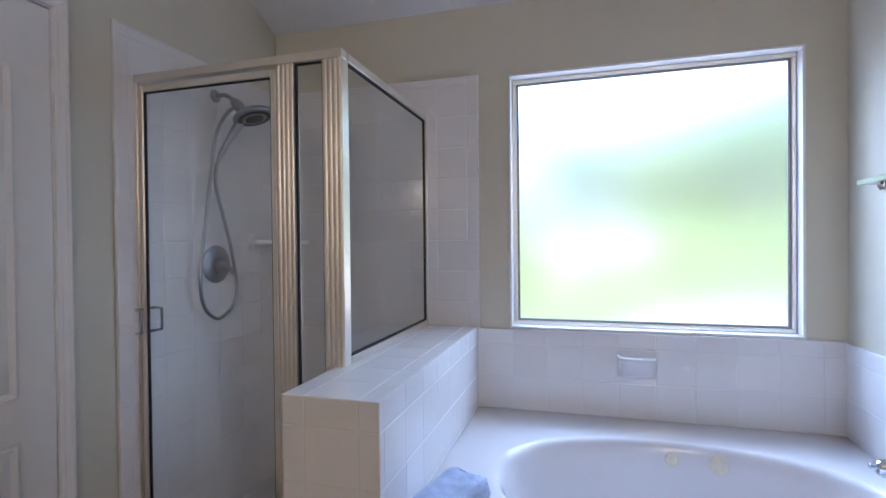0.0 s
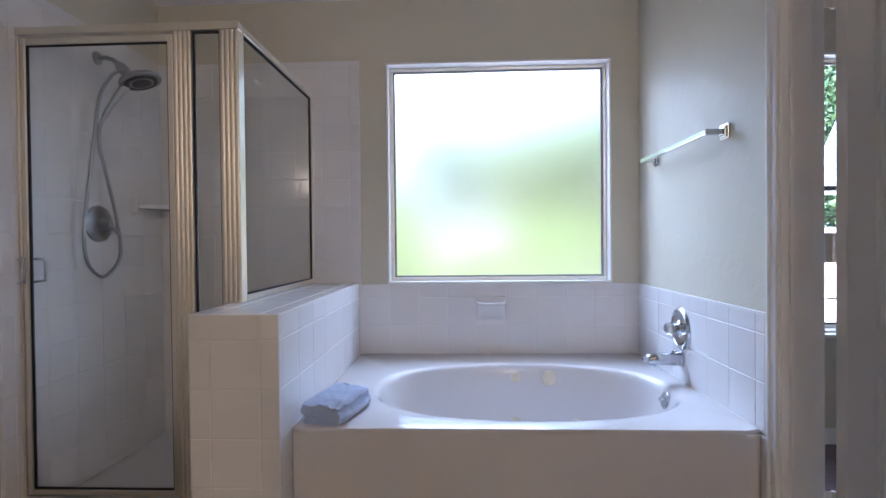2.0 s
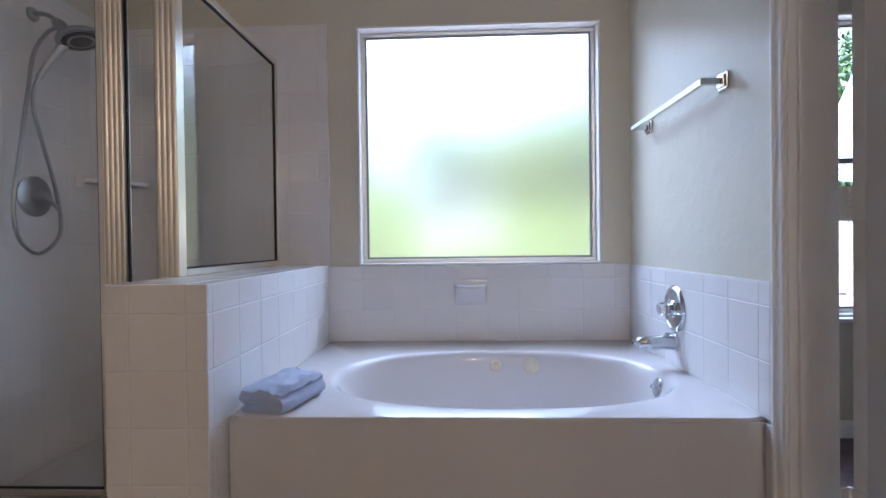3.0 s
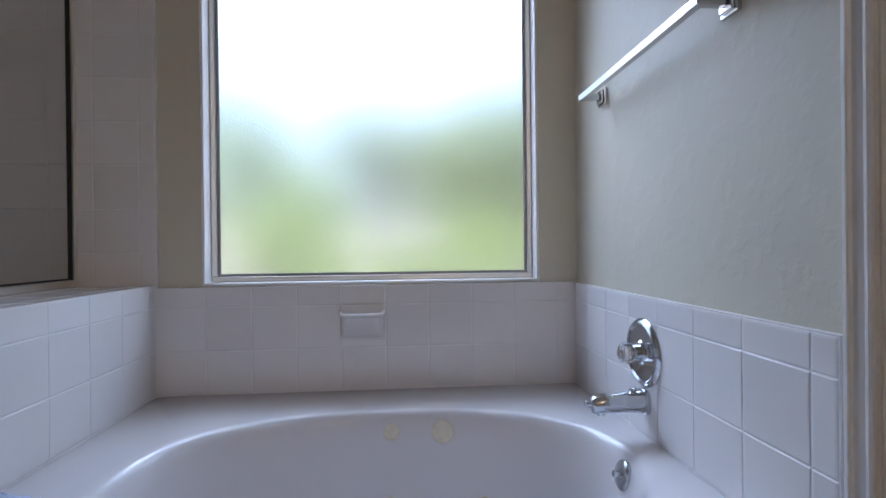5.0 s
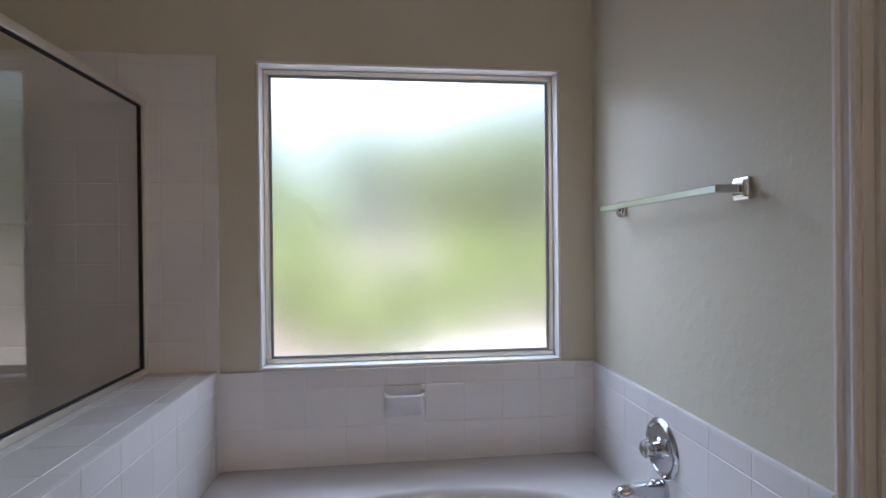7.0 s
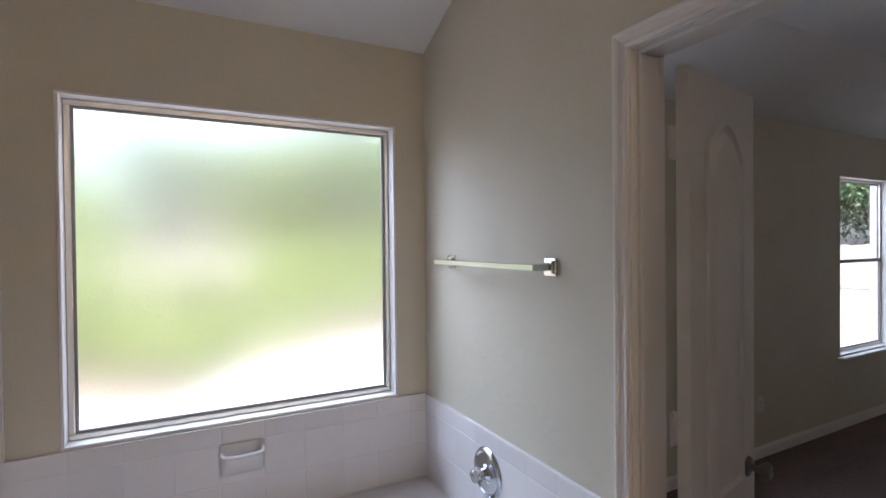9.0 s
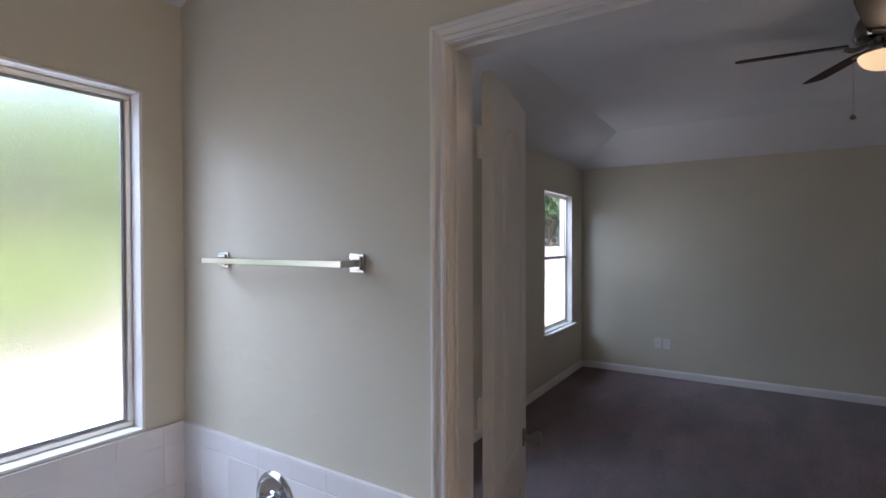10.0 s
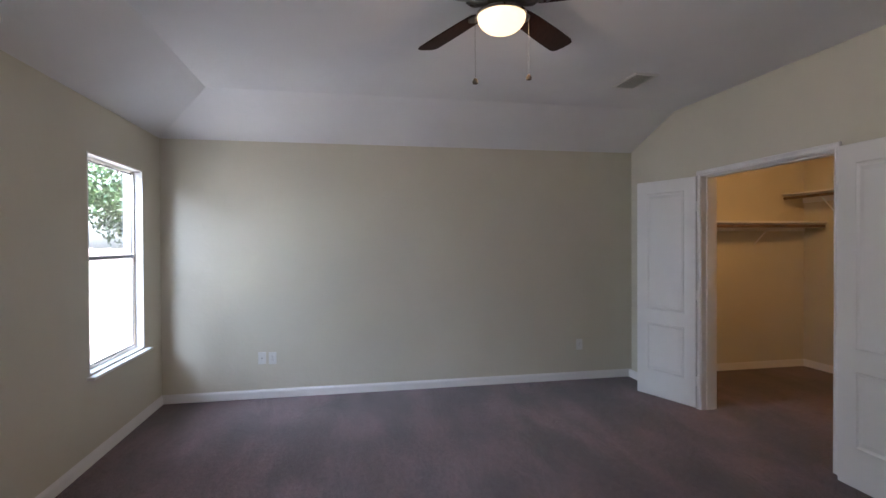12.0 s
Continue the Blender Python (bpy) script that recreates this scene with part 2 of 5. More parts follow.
def add_tube(bm, points, radius, n=12):
    """A round tube along points; radius is a number or one for each point."""
    pts = [Vector(p) for p in points]
    rad = radius if isinstance(radius, (list, tuple)) else [radius] * len(pts)
    rings = []
    side = None
    for i, p in enumerate(pts):
        d = (pts[min(i + 1, len(pts) - 1)] - pts[max(i - 1, 0)]).normalized()
        if side is None:
            side = d.orthogonal().normalized()
        side = (side - d * side.dot(d)).normalized()
        up = d.cross(side)
        rings.append([bm.verts.new(p + rad[i] * (math.cos(2 * math.pi * k / n) * side + math.sin(2 * math.pi * k / n) * up)) for k in range(n)])
    for a, b in zip(rings, rings[1:]):
        for k in range(n):
            bm.faces.new((a[k], a[(k + 1) % n], b[(k + 1) % n], b[k]))
    bm.faces.new(rings[0][::-1])
    bm.faces.new(rings[-1])
    bmesh.ops.recalc_face_normals(bm, faces=bm.faces[:])
    return bm


def curve_points(points, steps=8):
    """A smooth line through points."""
    p = [Vector(q) for q in points]
    p = [2 * p[0] - p[1]] + p + [2 * p[-1] - p[-2]]
    out = []
    for i in range(1, len(p) - 2):
        for s in range(steps):
            t = s / steps
            out.append(0.5 * (2 * p[i] + (p[i + 1] - p[i - 1]) * t + (2 * p[i - 1] - 5 * p[i] + 4 * p[i + 1] - p[i + 2]) * t * t
                              + (3 * p[i] - p[i - 1] - 3 * p[i + 1] + p[i + 2]) * t ** 3))
    return out + [p[-2]]


def slab(us, vs, holes, depth, m):
    """A wall in its own plane (u across, v up, depth along w) with rectangular holes (u0, v0, u1, v1) through it, placed by m."""
    bm = bmesh.new()
    us = sorted({*us, *[h[0] for h in holes], *[h[2] for h in holes]})
    vs = sorted({*vs, *[h[1] for h in holes], *[h[3] for h in holes]})

    def solid(i, j):
        if not (0 <= i < len(us) - 1 and 0 <= j < len(vs) - 1):
            return False
        u, v = (us[i] + us[i + 1]) / 2, (vs[j] + vs[j + 1]) / 2
        return not any(h[0] < u < h[2] and h[1] < v < h[3] for h in holes)

    cache = {}

    def vert(u, v, w):
        key = (round(u, 5), round(v, 5), w)
        if key not in cache:
            cache[key] = bm.verts.new(m @ Vector((u, v, w)))
        return cache[key]

    for i in range(len(us) - 1):
        for j in range(len(vs) - 1):
            if not solid(i, j):
                continue
            u0, u1, v0, v1 = us[i], us[i + 1], vs[j], vs[j + 1]
            bm.faces.new([vert(u0, v0, 0), vert(u0, v1, 0), vert(u1, v1, 0), vert(u1, v0, 0)])
            bm.faces.new([vert(u0, v0, depth), vert(u1, v0, depth), vert(u1, v1, depth), vert(u0, v1, depth)])
            for di, dj, e in ((-1, 0, (u0, v1, u0, v0)), (1, 0, (u1, v0, u1, v1)), (0, -1, (u0, v0, u1, v0)), (0, 1, (u1, v1, u0, v1))):
                if not solid(i + di, j + dj):
                    bm.faces.new([vert(e[0], e[1], 0), vert(e[2], e[3], 0), vert(e[2], e[3], depth), vert(e[0], e[1], depth)])
    bmesh.ops.recalc_face_normals(bm, faces=bm.faces[:])
    return bm


# planes: u, v, w to world
ALONG_X = Matrix(((1, 0, 0, 0), (0, 0, 1, 0), (0, 1, 0, 0), (0, 0, 0, 1)))      # u = x, v = z, w = y
ALONG_Y = Matrix(((0, 0, 1, 0), (1, 0, 0, 0), (0, 1, 0, 0), (0, 0, 0, 1)))      # u = y, v = z, w = x


def structure(name, bm, material, label, category):
    return tagged(link(name, bm, material), label, category, kind="structure")


# ---- the plan, metres ----
X_LEFT, X_PART, X_BED, X_FAR = -1.277, 1.38, 1.50, 6.432     # bathroom left face, dividing wall faces, bedroom far face
Y_WIN, Y_BACK, Y_CLOSET, Y_CLOSET_IN, Y_CLOSET_END = 2.69, -3.00, -2.02, -2.17, -4.28
H_PLATE, H_FLAT, Y_BREAK, X_BREAK = 2.442, 2.705, 2.090, 5.68
BATH_WIN = (0.006, 0.872, 1.235, 2.093)
BED_WIN = (5.150, 0.597, 6.048, 2.088)
NEAR_WIN = (1.985, 0.597, 2.885, 2.088)
BATH_DOOR = (0.540, 0.0, 1.511, 2.062)       # along y
SIDE_DOOR = (0.735, 0.0, 1.507, 2.067)        # along y
CLOSET_DOOR = (4.085, 0.0, 5.315, 2.055)     # along x

# ---- large structure ----
structure("ground", box((-150, -150, -0.5), (150, 150, -0.25)), GROUND, "pale dry sunlit ground outside the house", "ground")
structure("pavement", box((0.5, 3.0, -0.30), (9.6, 7.2, -0.20), 0.01), CONCRETE, "pale sunlit concrete patio slab beside the house", "pavement")
structure("floor_bathroom", box((X_LEFT - 0.1, Y_BACK - 0.1, -0.15), (X_PART + 0.06, Y_WIN + 0.1, 0.0)), VINYL, "beige vinyl bathroom floor", "floor")
structure("floor_bedroom", box((X_PART + 0.06, Y_CLOSET_END - 0.1, -0.15), (X_FAR + 0.1, Y_WIN + 0.1, 0.0)), CARPET, "dark mauve brown bedroom carpet with vacuum streaks", "carpet")
structure("wall_north", slab([X_LEFT - 0.15, X_FAR + 0.15], [-0.25, 2.60], [BATH_WIN, BED_WIN, NEAR_WIN], 0.15, Matrix.Translation((0, Y_WIN, 0)) @ ALONG_X),
          WALL, "beige painted outer wall with three window openings", "wall")
structure("wall_partition", slab([Y_CLOSET_END - 0.15, Y_WIN], [0.0, 2.86], [BATH_DOOR], X_BED - X_PART, Matrix.Translation((X_PART, 0, 0)) @ ALONG_Y),
          WALL, "beige textured wall between bathroom and bedroom", "wall")
structure("wall_west", slab([Y_BACK - 0.12, Y_WIN], [0.0, 2.86], [SIDE_DOOR], 0.12, Matrix.Translation((X_LEFT - 0.12, 0, 0)) @ ALONG_Y),
          WALL, "beige painted bathroom side wall with a door", "wall")
structure("wall_south_bathroom", box((X_LEFT, Y_BACK - 0.12, 0), (X_PART, Y_BACK, 2.86)), WALL, "beige painted bathroom end wall", "wall")
structure("wall_east", box((X_FAR, Y_CLOSET_END - 0.15, -0.25), (X_FAR + 0.15, Y_WIN, 2.86)), WALL, "beige painted far bedroom wall", "wall")
structure("wall_closet", slab([X_BED, X_FAR], [0.0, 2.86], [CLOSET_DOOR], 0.12, Matrix.Translation((0, Y_CLOSET_IN, 0)) @ ALONG_X),
          WALL, "beige painted bedroom wall with the closet opening", "wall")
structure("wall_closet_end", box((X_BED, Y_CLOSET_END - 0.15, 0), (X_FAR, Y_CLOSET_END, 2.86)), WALL, "beige painted closet end wall", "wall")
structure("wall_closet_side", box((3.2, Y_CLOSET_END, 0), (3.3, Y_CLOSET_IN, 2.5)), WALL, "beige painted closet side wall", "wall")
structure("roof", box((X_LEFT - 0.5, Y_CLOSET_END - 0.5, 2.862), (X_FAR + 0.5, Y_WIN + 0.16, 2.98)), CEILING, "roof deck over the rooms", "roof")
structure("closet_behind_side_door", box((X_LEFT - 0.30, 0.5, 0), (X_LEFT - 0.25, 1.6, 2.2)), WALL, "beige wall behind the closed side door", "wall")


def ceiling_bath():
    bm = bmesh.new()
    prof = [(Y_WIN + 0.02, H_PLATE - 0.01), (Y_BREAK, H_FLAT), (Y_BACK - 0.02, H_FLAT), (Y_BACK - 0.02, 2.84), (Y_WIN + 0.02, 2.84)]
    m = Matrix(((0, 0, 1, X_LEFT - 0.02), (1, 0, 0, 0), (0, 1, 0, 0), (0, 0, 0, 1)))
    add_prism(bm, prof, X_PART - X_LEFT + 0.04, m)
    return bm


def ceiling_bed():
    bm = bmesh.new()
    e = 0.02
    k = (H_FLAT - H_PLATE) / (Y_WIN - Y_BREAK)
    kx = (H_FLAT - H_PLATE) / (X_FAR - X_BREAK)
    pts = {
        "a": (X_BED - e, Y_CLOSET - e, H_FLAT), "b": (X_BREAK, Y_CLOSET - e, H_FLAT), "c": (X_BREAK, Y_BREAK, H_FLAT), "d": (X_BED - e, Y_BREAK, H_FLAT),
        "e": (X_FAR + e, Y_CLOSET - e, H_PLATE - kx * e), "f": (X_FAR + e, Y_WIN + e, H_PLATE - k * e), "g": (X_BED - e, Y_WIN + e, H_PLATE - k * e),
        "A": (X_BED - e, Y_CLOSET - e, 2.84), "E": (X_FAR + e, Y_CLOSET - e, 2.84), "F": (X_FAR + e, Y_WIN + e, 2.84), "G": (X_BED - e, Y_WIN + e, 2.84),
    }
    v = {key: bm.verts.new(p) for key, p in pts.items()}
    for f in ("abcd", "befc", "dcfg", "AEFG", "abeEA", "eEFf", "fFGg", "gGAad"):
        bm.faces.new([v[c] for c in f])
    bmesh.ops.recalc_face_normals(bm, faces=bm.faces[:])
    return bm


structure("ceiling_bathroom", ceiling_bath(), CEILING, "white sloped bathroom ceiling", "ceiling")
structure("ceiling_bedroom", ceiling_bed(), CEILING, "white hipped bedroom ceiling", "ceiling")
structure("ceiling_closet", box((3.25, Y_CLOSET_END - 0.02, 2.44), (X_FAR + 0.02, Y_CLOSET_IN + 0.02, 2.54)), CEILING, "white closet ceiling", "ceiling")


# ---- windows ----


def window(name, hole, label, sashes, glass, sill):
    """A window in the outer wall: painted reveal, metal frame, panes, sill."""
    x0, z0, x1, z1 = hole
    w = thing(name, label, "window", kind="structure")
    y0, y1 = Y_WIN - 0.003, Y_WIN + 0.085
    t = 0.012
    for a, b in (((x0, y0, z1 - t), (x1, y1, z1 - 0.001)), ((x0 + 0.001, y0, z0 + t), (x0 + t, y1, z1 - t)), ((x1 - t, y0, z0 + t), (x1 - 0.001, y1, z1 - t))):
        part("reveal", box(a, b, 0.002), TRIM, w)
    part("reveal", box((x0, y0, z0 + 0.001), (x1, y1, z0 + t), 0.002), TRIM, w)
    f0, f1 = x0 + t, x1 - t
    g0, g1 = z0 + t, z1 - t
    ya, yb = Y_WIN + 0.058, Y_WIN + 0.095
    fw = 0.020
    fr = part("window_frame", box((f0, ya, g1 - fw), (f1, yb, g1), 0.003), ALUMINIUM, w, "grey metal frame")
    part("frame_bar", box((f0, ya, g0), (f1, yb, g0 + fw), 0.003), ALUMINIUM, fr)
    part("frame_bar", box((f0, ya, g0 + fw), (f0 + fw, yb, g1 - fw), 0.003), ALUMINIUM, fr)
    part("frame_bar", box((f1 - fw, ya, g0 + fw), (f1, yb, g1 - fw), 0.003), ALUMINIUM, fr)
    p0, p1, q0, q1 = f0 + fw, f1 - fw, g0 + fw, g1 - fw
    levels = [q0, q1] if sashes == 1 else [q0, (q0 + q1) / 2 + 0.03, q1]
    for i, (a, b) in enumerate(zip(levels, levels[1:])):
        yo = Y_WIN + 0.070 + 0.008 * i
        s = 0.010
        for c, d in (((p0, yo - 0.003, a), (p1, yo + 0.008, a + s)), ((p0, yo - 0.003, b - s), (p1, yo + 0.008, b)),
                     ((p0, yo - 0.003, a + s), (p0 + s, yo + 0.008, b - s)), ((p1 - s, yo - 0.003, a + s), (p1, yo + 0.008, b - s))):
            part("gasket", box(c, d), DARK_ALU, w)
        pane = part("pane", box((p0 + 0.004, yo, a + 0.004), (p1 - 0.004, yo + 0.004, b - 0.004)), glass, w)
        pane.visible_shadow = False
    if sashes == 2:
        zm = levels[1]
        part("meeting_rail", box((p0, Y_WIN + 0.055, zm - 0.014), (p1, Y_WIN + 0.090, zm + 0.014), 0.003), DARK_ALU, w)
    if sill:
        part("window_sill", box((x0 - 0.045, Y_WIN - 0.055, z0 - 0.022), (x1 + 0.045, Y_WIN - 0.004, z0 - 0.001), 0.006, 2), TRIM, w, "white painted sill")
    return w


window("window_1", BATH_WIN, "square obscured glass window with white reveal over the tub", 1, OBSCURE_GLASS, False)
window("window_2", BED_WIN, "tall single-hung clear window with white sill", 2, CLEAR_GLASS, True)
window("window_3", NEAR_WIN, "tall single-hung clear window with white sill", 2, CLEAR_GLASS, True)

# ---- doors, casings, baseboards ----


def casing_profile(w):
    """Cross-section of a moulded casing: distance from the opening, height off the wall."""
    return [(d * w, h) for d, h in ((0.0, 0.0), (0.0, 0.009), (0.06, 0.011), (0.16, 0.013), (0.24, 0.013), (0.30, 0.0095), (0.36, 0.009), (0.55, 0.011), (0.68, 0.013),
                                    (0.74, 0.0175), (0.80, 0.019), (0.94, 0.019), (1.0, 0.016), (1.0, 0.0))]


def casing_bm(hole, plane, at, out, w=0.043):
    """A mitred casing round three sides of a hole in a wall. plane: 'x' or 'y' wall direction; out: sign of the way off the wall."""
    bm = bmesh.new()
    u0, _, u1, v1 = hole
    u0, u1, v1 = u0 + 0.014, u1 - 0.014, v1 - 0.014
    rings = []
    prof = casing_profile(w)
    for u, v, su, sv in ((u0, 0.0, -1, 0), (u0, v1, -1, 1), (u1, v1, 1, 1), (u1, 0.0, 1, 0)):
        ring = []
        for d, h in prof:
            uu, vv = u + su * d, v + sv * d
            ring.append(bm.verts.new((at + out * h, uu, vv) if plane == "y" else (uu, at + out * h, vv)))
        rings.append(ring)
    n = len(prof)
    for a, b in zip(rings, rings[1:]):
        for i in range(n):
            bm.faces.new((a[i], a[(i + 1) % n], b[(i + 1) % n], b[i]))
    bm.faces.new(rings[0])
    bm.faces.new(rings[-1][::-1])
    bmesh.ops.recalc_face_normals(bm, faces=bm.faces[:])
    return bm


def jamb(name, label, hole, plane, w0, w1, stop):
    """Boards lining a hole, with door stops, each a part."""
    j = thing(name, label, "jamb", kind="structure")
    u0, _, u1, v1 = hole
    t, e = 0.018, 0.0015
    s0, s1 = stop

    def b(nm, ua, va, ub, vb, wa, wb):
        part(nm, box((wa, ua, va) if plane == "y" else (ua, wa, va), (wb, ub, vb) if plane == "y" else (ub, wb, vb), 0.0012), TRIM, j)

    b("jamb_board", u0 - e, 0.001, u0 + t, v1 - t, w0, w1)
    b("jamb_board", u1 - t, 0.001, u1 + e, v1 - t, w0, w1)
    b("jamb_head", u0 - e, v1 - t, u1 + e, v1 + e, w0, w1)
    b("door_stop", u0 + t, 0.001, u0 + t + 0.011, v1 - t - 0.011, s0, s1)
    b("door_stop", u1 - t - 0.011, 0.001, u1 - t, v1 - t - 0.011, s0, s1)
    b("door_stop", u0 + t, v1 - t - 0.011, u1 - t, v1 - t, s0, s1)
    return j


def arch(x0, x1, z0, z1, rise, n=14):
    """A panel outline with a swept arched head; rise 0 gives a plain rectangle."""
    pts = [(x0, z0), (x1, z0)]
    if rise:
        for i in range(n + 1):
            t = i / n
            pts.append((x1 + (x0 - x1) * t, z1 - rise * (2 * t - 1) ** 2))
    else:
        pts += [(x1, z1), (x0, z1)]
    return pts


def inset_outline(pts, d):
    """An outline moved inwards by d (counter-clockwise points)."""
    out = []
    n = len(pts)
    for i in range(n):
        p, a, b = Vector(pts[i]), Vector(pts[i - 1]), Vector(pts[(i + 1) % n])
        e1, e2 = (p - a).normalized(), (b - p).normalized()
        n1, n2 = Vector((-e1.y, e1.x)), Vector((-e2.y, e2.x))
        k = (n1 + n2)
        k = k / max(0.3, k.dot(n1))
        q = p + d * k
        out.append((q.x, q.y))
    return out


def panel_ring(outline, face_y, way):
    """A moulded groove and raised field on a door face: stepped rings over the outline, standing off face_y along way."""
    bm = bmesh.new()
    rings = []
    for d, h in ((0.0, 0.0), (0.003, 0.0065), (0.010, 0.0085), (0.018, 0.004), (0.026, 0.0015), (0.052, 0.0065)):
        rings.append([bm.verts.new((x, face_y + way * h, z)) for x, z in inset_outline(outline, d)])
    n = len(outline)
    for a, b in zip(rings, rings[1:]):
        for i in range(n):
            bm.faces.new((a[i], a[(i + 1) % n], b[(i + 1) % n], b[i]))
    bm.faces.new(rings[-1])
    bmesh.ops.recalc_face_normals(bm, faces=bm.faces[:])
    for f in bm.faces:
        if f.normal.y * way < -0.5:
            bmesh.ops.reverse_faces(bm, faces=bm.faces[:])
            break
    return bm


def panel_door(name, label, width, height, rise, knob_side, m, flip=1, hinges=(0.30, 1.07, 1.82), kind="", knob_z=0.90):
    """A two-panel door leaf: hinge edge at x = 0, running along +x, its faces at y = 0 and y = flip * 0.035."""
    t = 0.035
    d = thing(name, label, "door", kind=kind)
    d.matrix_world = m
    ya, yb = sorted((0.0, flip * t))
    part("leaf", box((0, ya, 0.012), (width, yb, height), 0.002), DOOR, d)
    st = min(0.11, width * 0.22)
    for face, way in ((ya, -1), (yb, 1)):
        part("panel", panel_ring(arch(st, width - st, 0.245, 0.70, 0), face, way), DOOR, d)
        part("panel", panel_ring(arch(st, width - st, 0.83, height - 0.115, rise), face, way), DOOR, d)
    for z in hinges:
        h = part("hinge", box((-0.003, yb - 0.034 if flip > 0 else ya, z - 0.044), (-0.0005, yb if flip > 0 else ya + 0.034, z + 0.044), 0.0008), TRIM, d, "painted-over hinge")
        y = -flip * 0.004
        for i in range(5):
            bm = bmesh.new()
            z0 = z - 0.044 + i * 0.0178
            add_lathe(bm, [(0, z0), (0.0062, z0), (0.0062, z0 + 0.0165), (0, z0 + 0.0165)], Matrix.Translation((-0.004, y, 0)), 12)
            part("knuckle", bm, TRIM, h)
        part("jamb_leaf", box((-0.034, y - 0.002, z - 0.044), (-0.006, y + 0.001, z + 0.044), 0.0008), TRIM, h)
    if knob_side:
        for face, way in ((ya, -1), (yb, 1)):
            mk = Matrix.Translation((width - 0.06, face, knob_z)) @ Matrix.Rotation(radians(90 if way < 0 else -90), 4, "X")
            k = part("knob", add_lathe(bmesh.new(), [(0, 0), (0.031, 0), (0.031, 0.004), (0.026, 0.008), (0.011, 0.010), (0.010, 0.030), (0.018, 0.036), (0.0265, 0.046), (0.027, 0.056), (0.021, 0.064), (0, 0.066)], mk, 24), NICKEL, d, "satin nickel knob", True)
    return d


for nm, hole, plane, at, out in (("trim_bath_door", BATH_DOOR, "y", X_PART, -1), ("trim_bath_door_bedroom", BATH_DOOR, "y", X_BED, 1),
                                 ("trim_side_door", SIDE_DOOR, "y", X_LEFT, 1), ("trim_closet", CLOSET_DOOR, "x", Y_CLOSET, 1)):
    structure(nm, casing_bm(hole, plane, at, out), TRIM, "white moulded door casing", "casing")
jamb("door_jamb_bath", "white painted door jamb with stop", BATH_DOOR, "y", X_PART - 0.001, X_BED + 0.001, (X_PART + 0.022, X_BED - 0.035))
jamb("door_jamb_closet", "white painted closet jamb with stop", CLOSET_DOOR, "x", Y_CLOSET_IN - 0.001, Y_CLOSET + 0.001, (Y_CLOSET_IN + 0.03, Y_CLOSET - 0.045))
jamb("door_jamb_side", "white painted side door jamb", SIDE_DOOR, "y", X_LEFT - 0.121, X_LEFT + 0.001, (X_LEFT - 0.08, X_LEFT - 0.042))

LEAF_W = 0.462
# bathroom double doors, folded open into the bedroom
panel_door("door_1", "white arch-panel double door leaf standing open into the bedroom", LEAF_W, 2.015, 0.10, True,
           pose(1.528, 1.479, 0, 0, 0, 12.5), -1, knob_z=0.86)
panel_door("door_2", "white arch-panel double door leaf folded back in the bedroom", LEAF_W, 2.015, 0.10, True,
           pose(1.530, 0.558, 0, 0, 0, -58), 1, knob_z=0.86)
panel_door("door_3", "white panel door, closed, with painted hinges", 0.732, 2.043, 0.10, True, pose(X_LEFT + 0.002, 1.486, 0, 0, 0, -90), -1)

# ---- bathroom: half wall, tub, shower ----
HW_X0, HW_X1, HW_Y0, HW_TOP = -0.437, -0.149, 1.476, 0.881
TILE_T = 0.008
TUB_TOP, TUB_FRONT = 0.489, 1.577

half_wall = structure("wall_half", box((HW_X0 + 0.0010, HW_Y0 + 0.0010, 0), (HW_X1 - 0.0010, Y_WIN, HW_TOP - 0.0010)), GROUT,
                      "low white tiled half wall between tub and shower", "half wall")


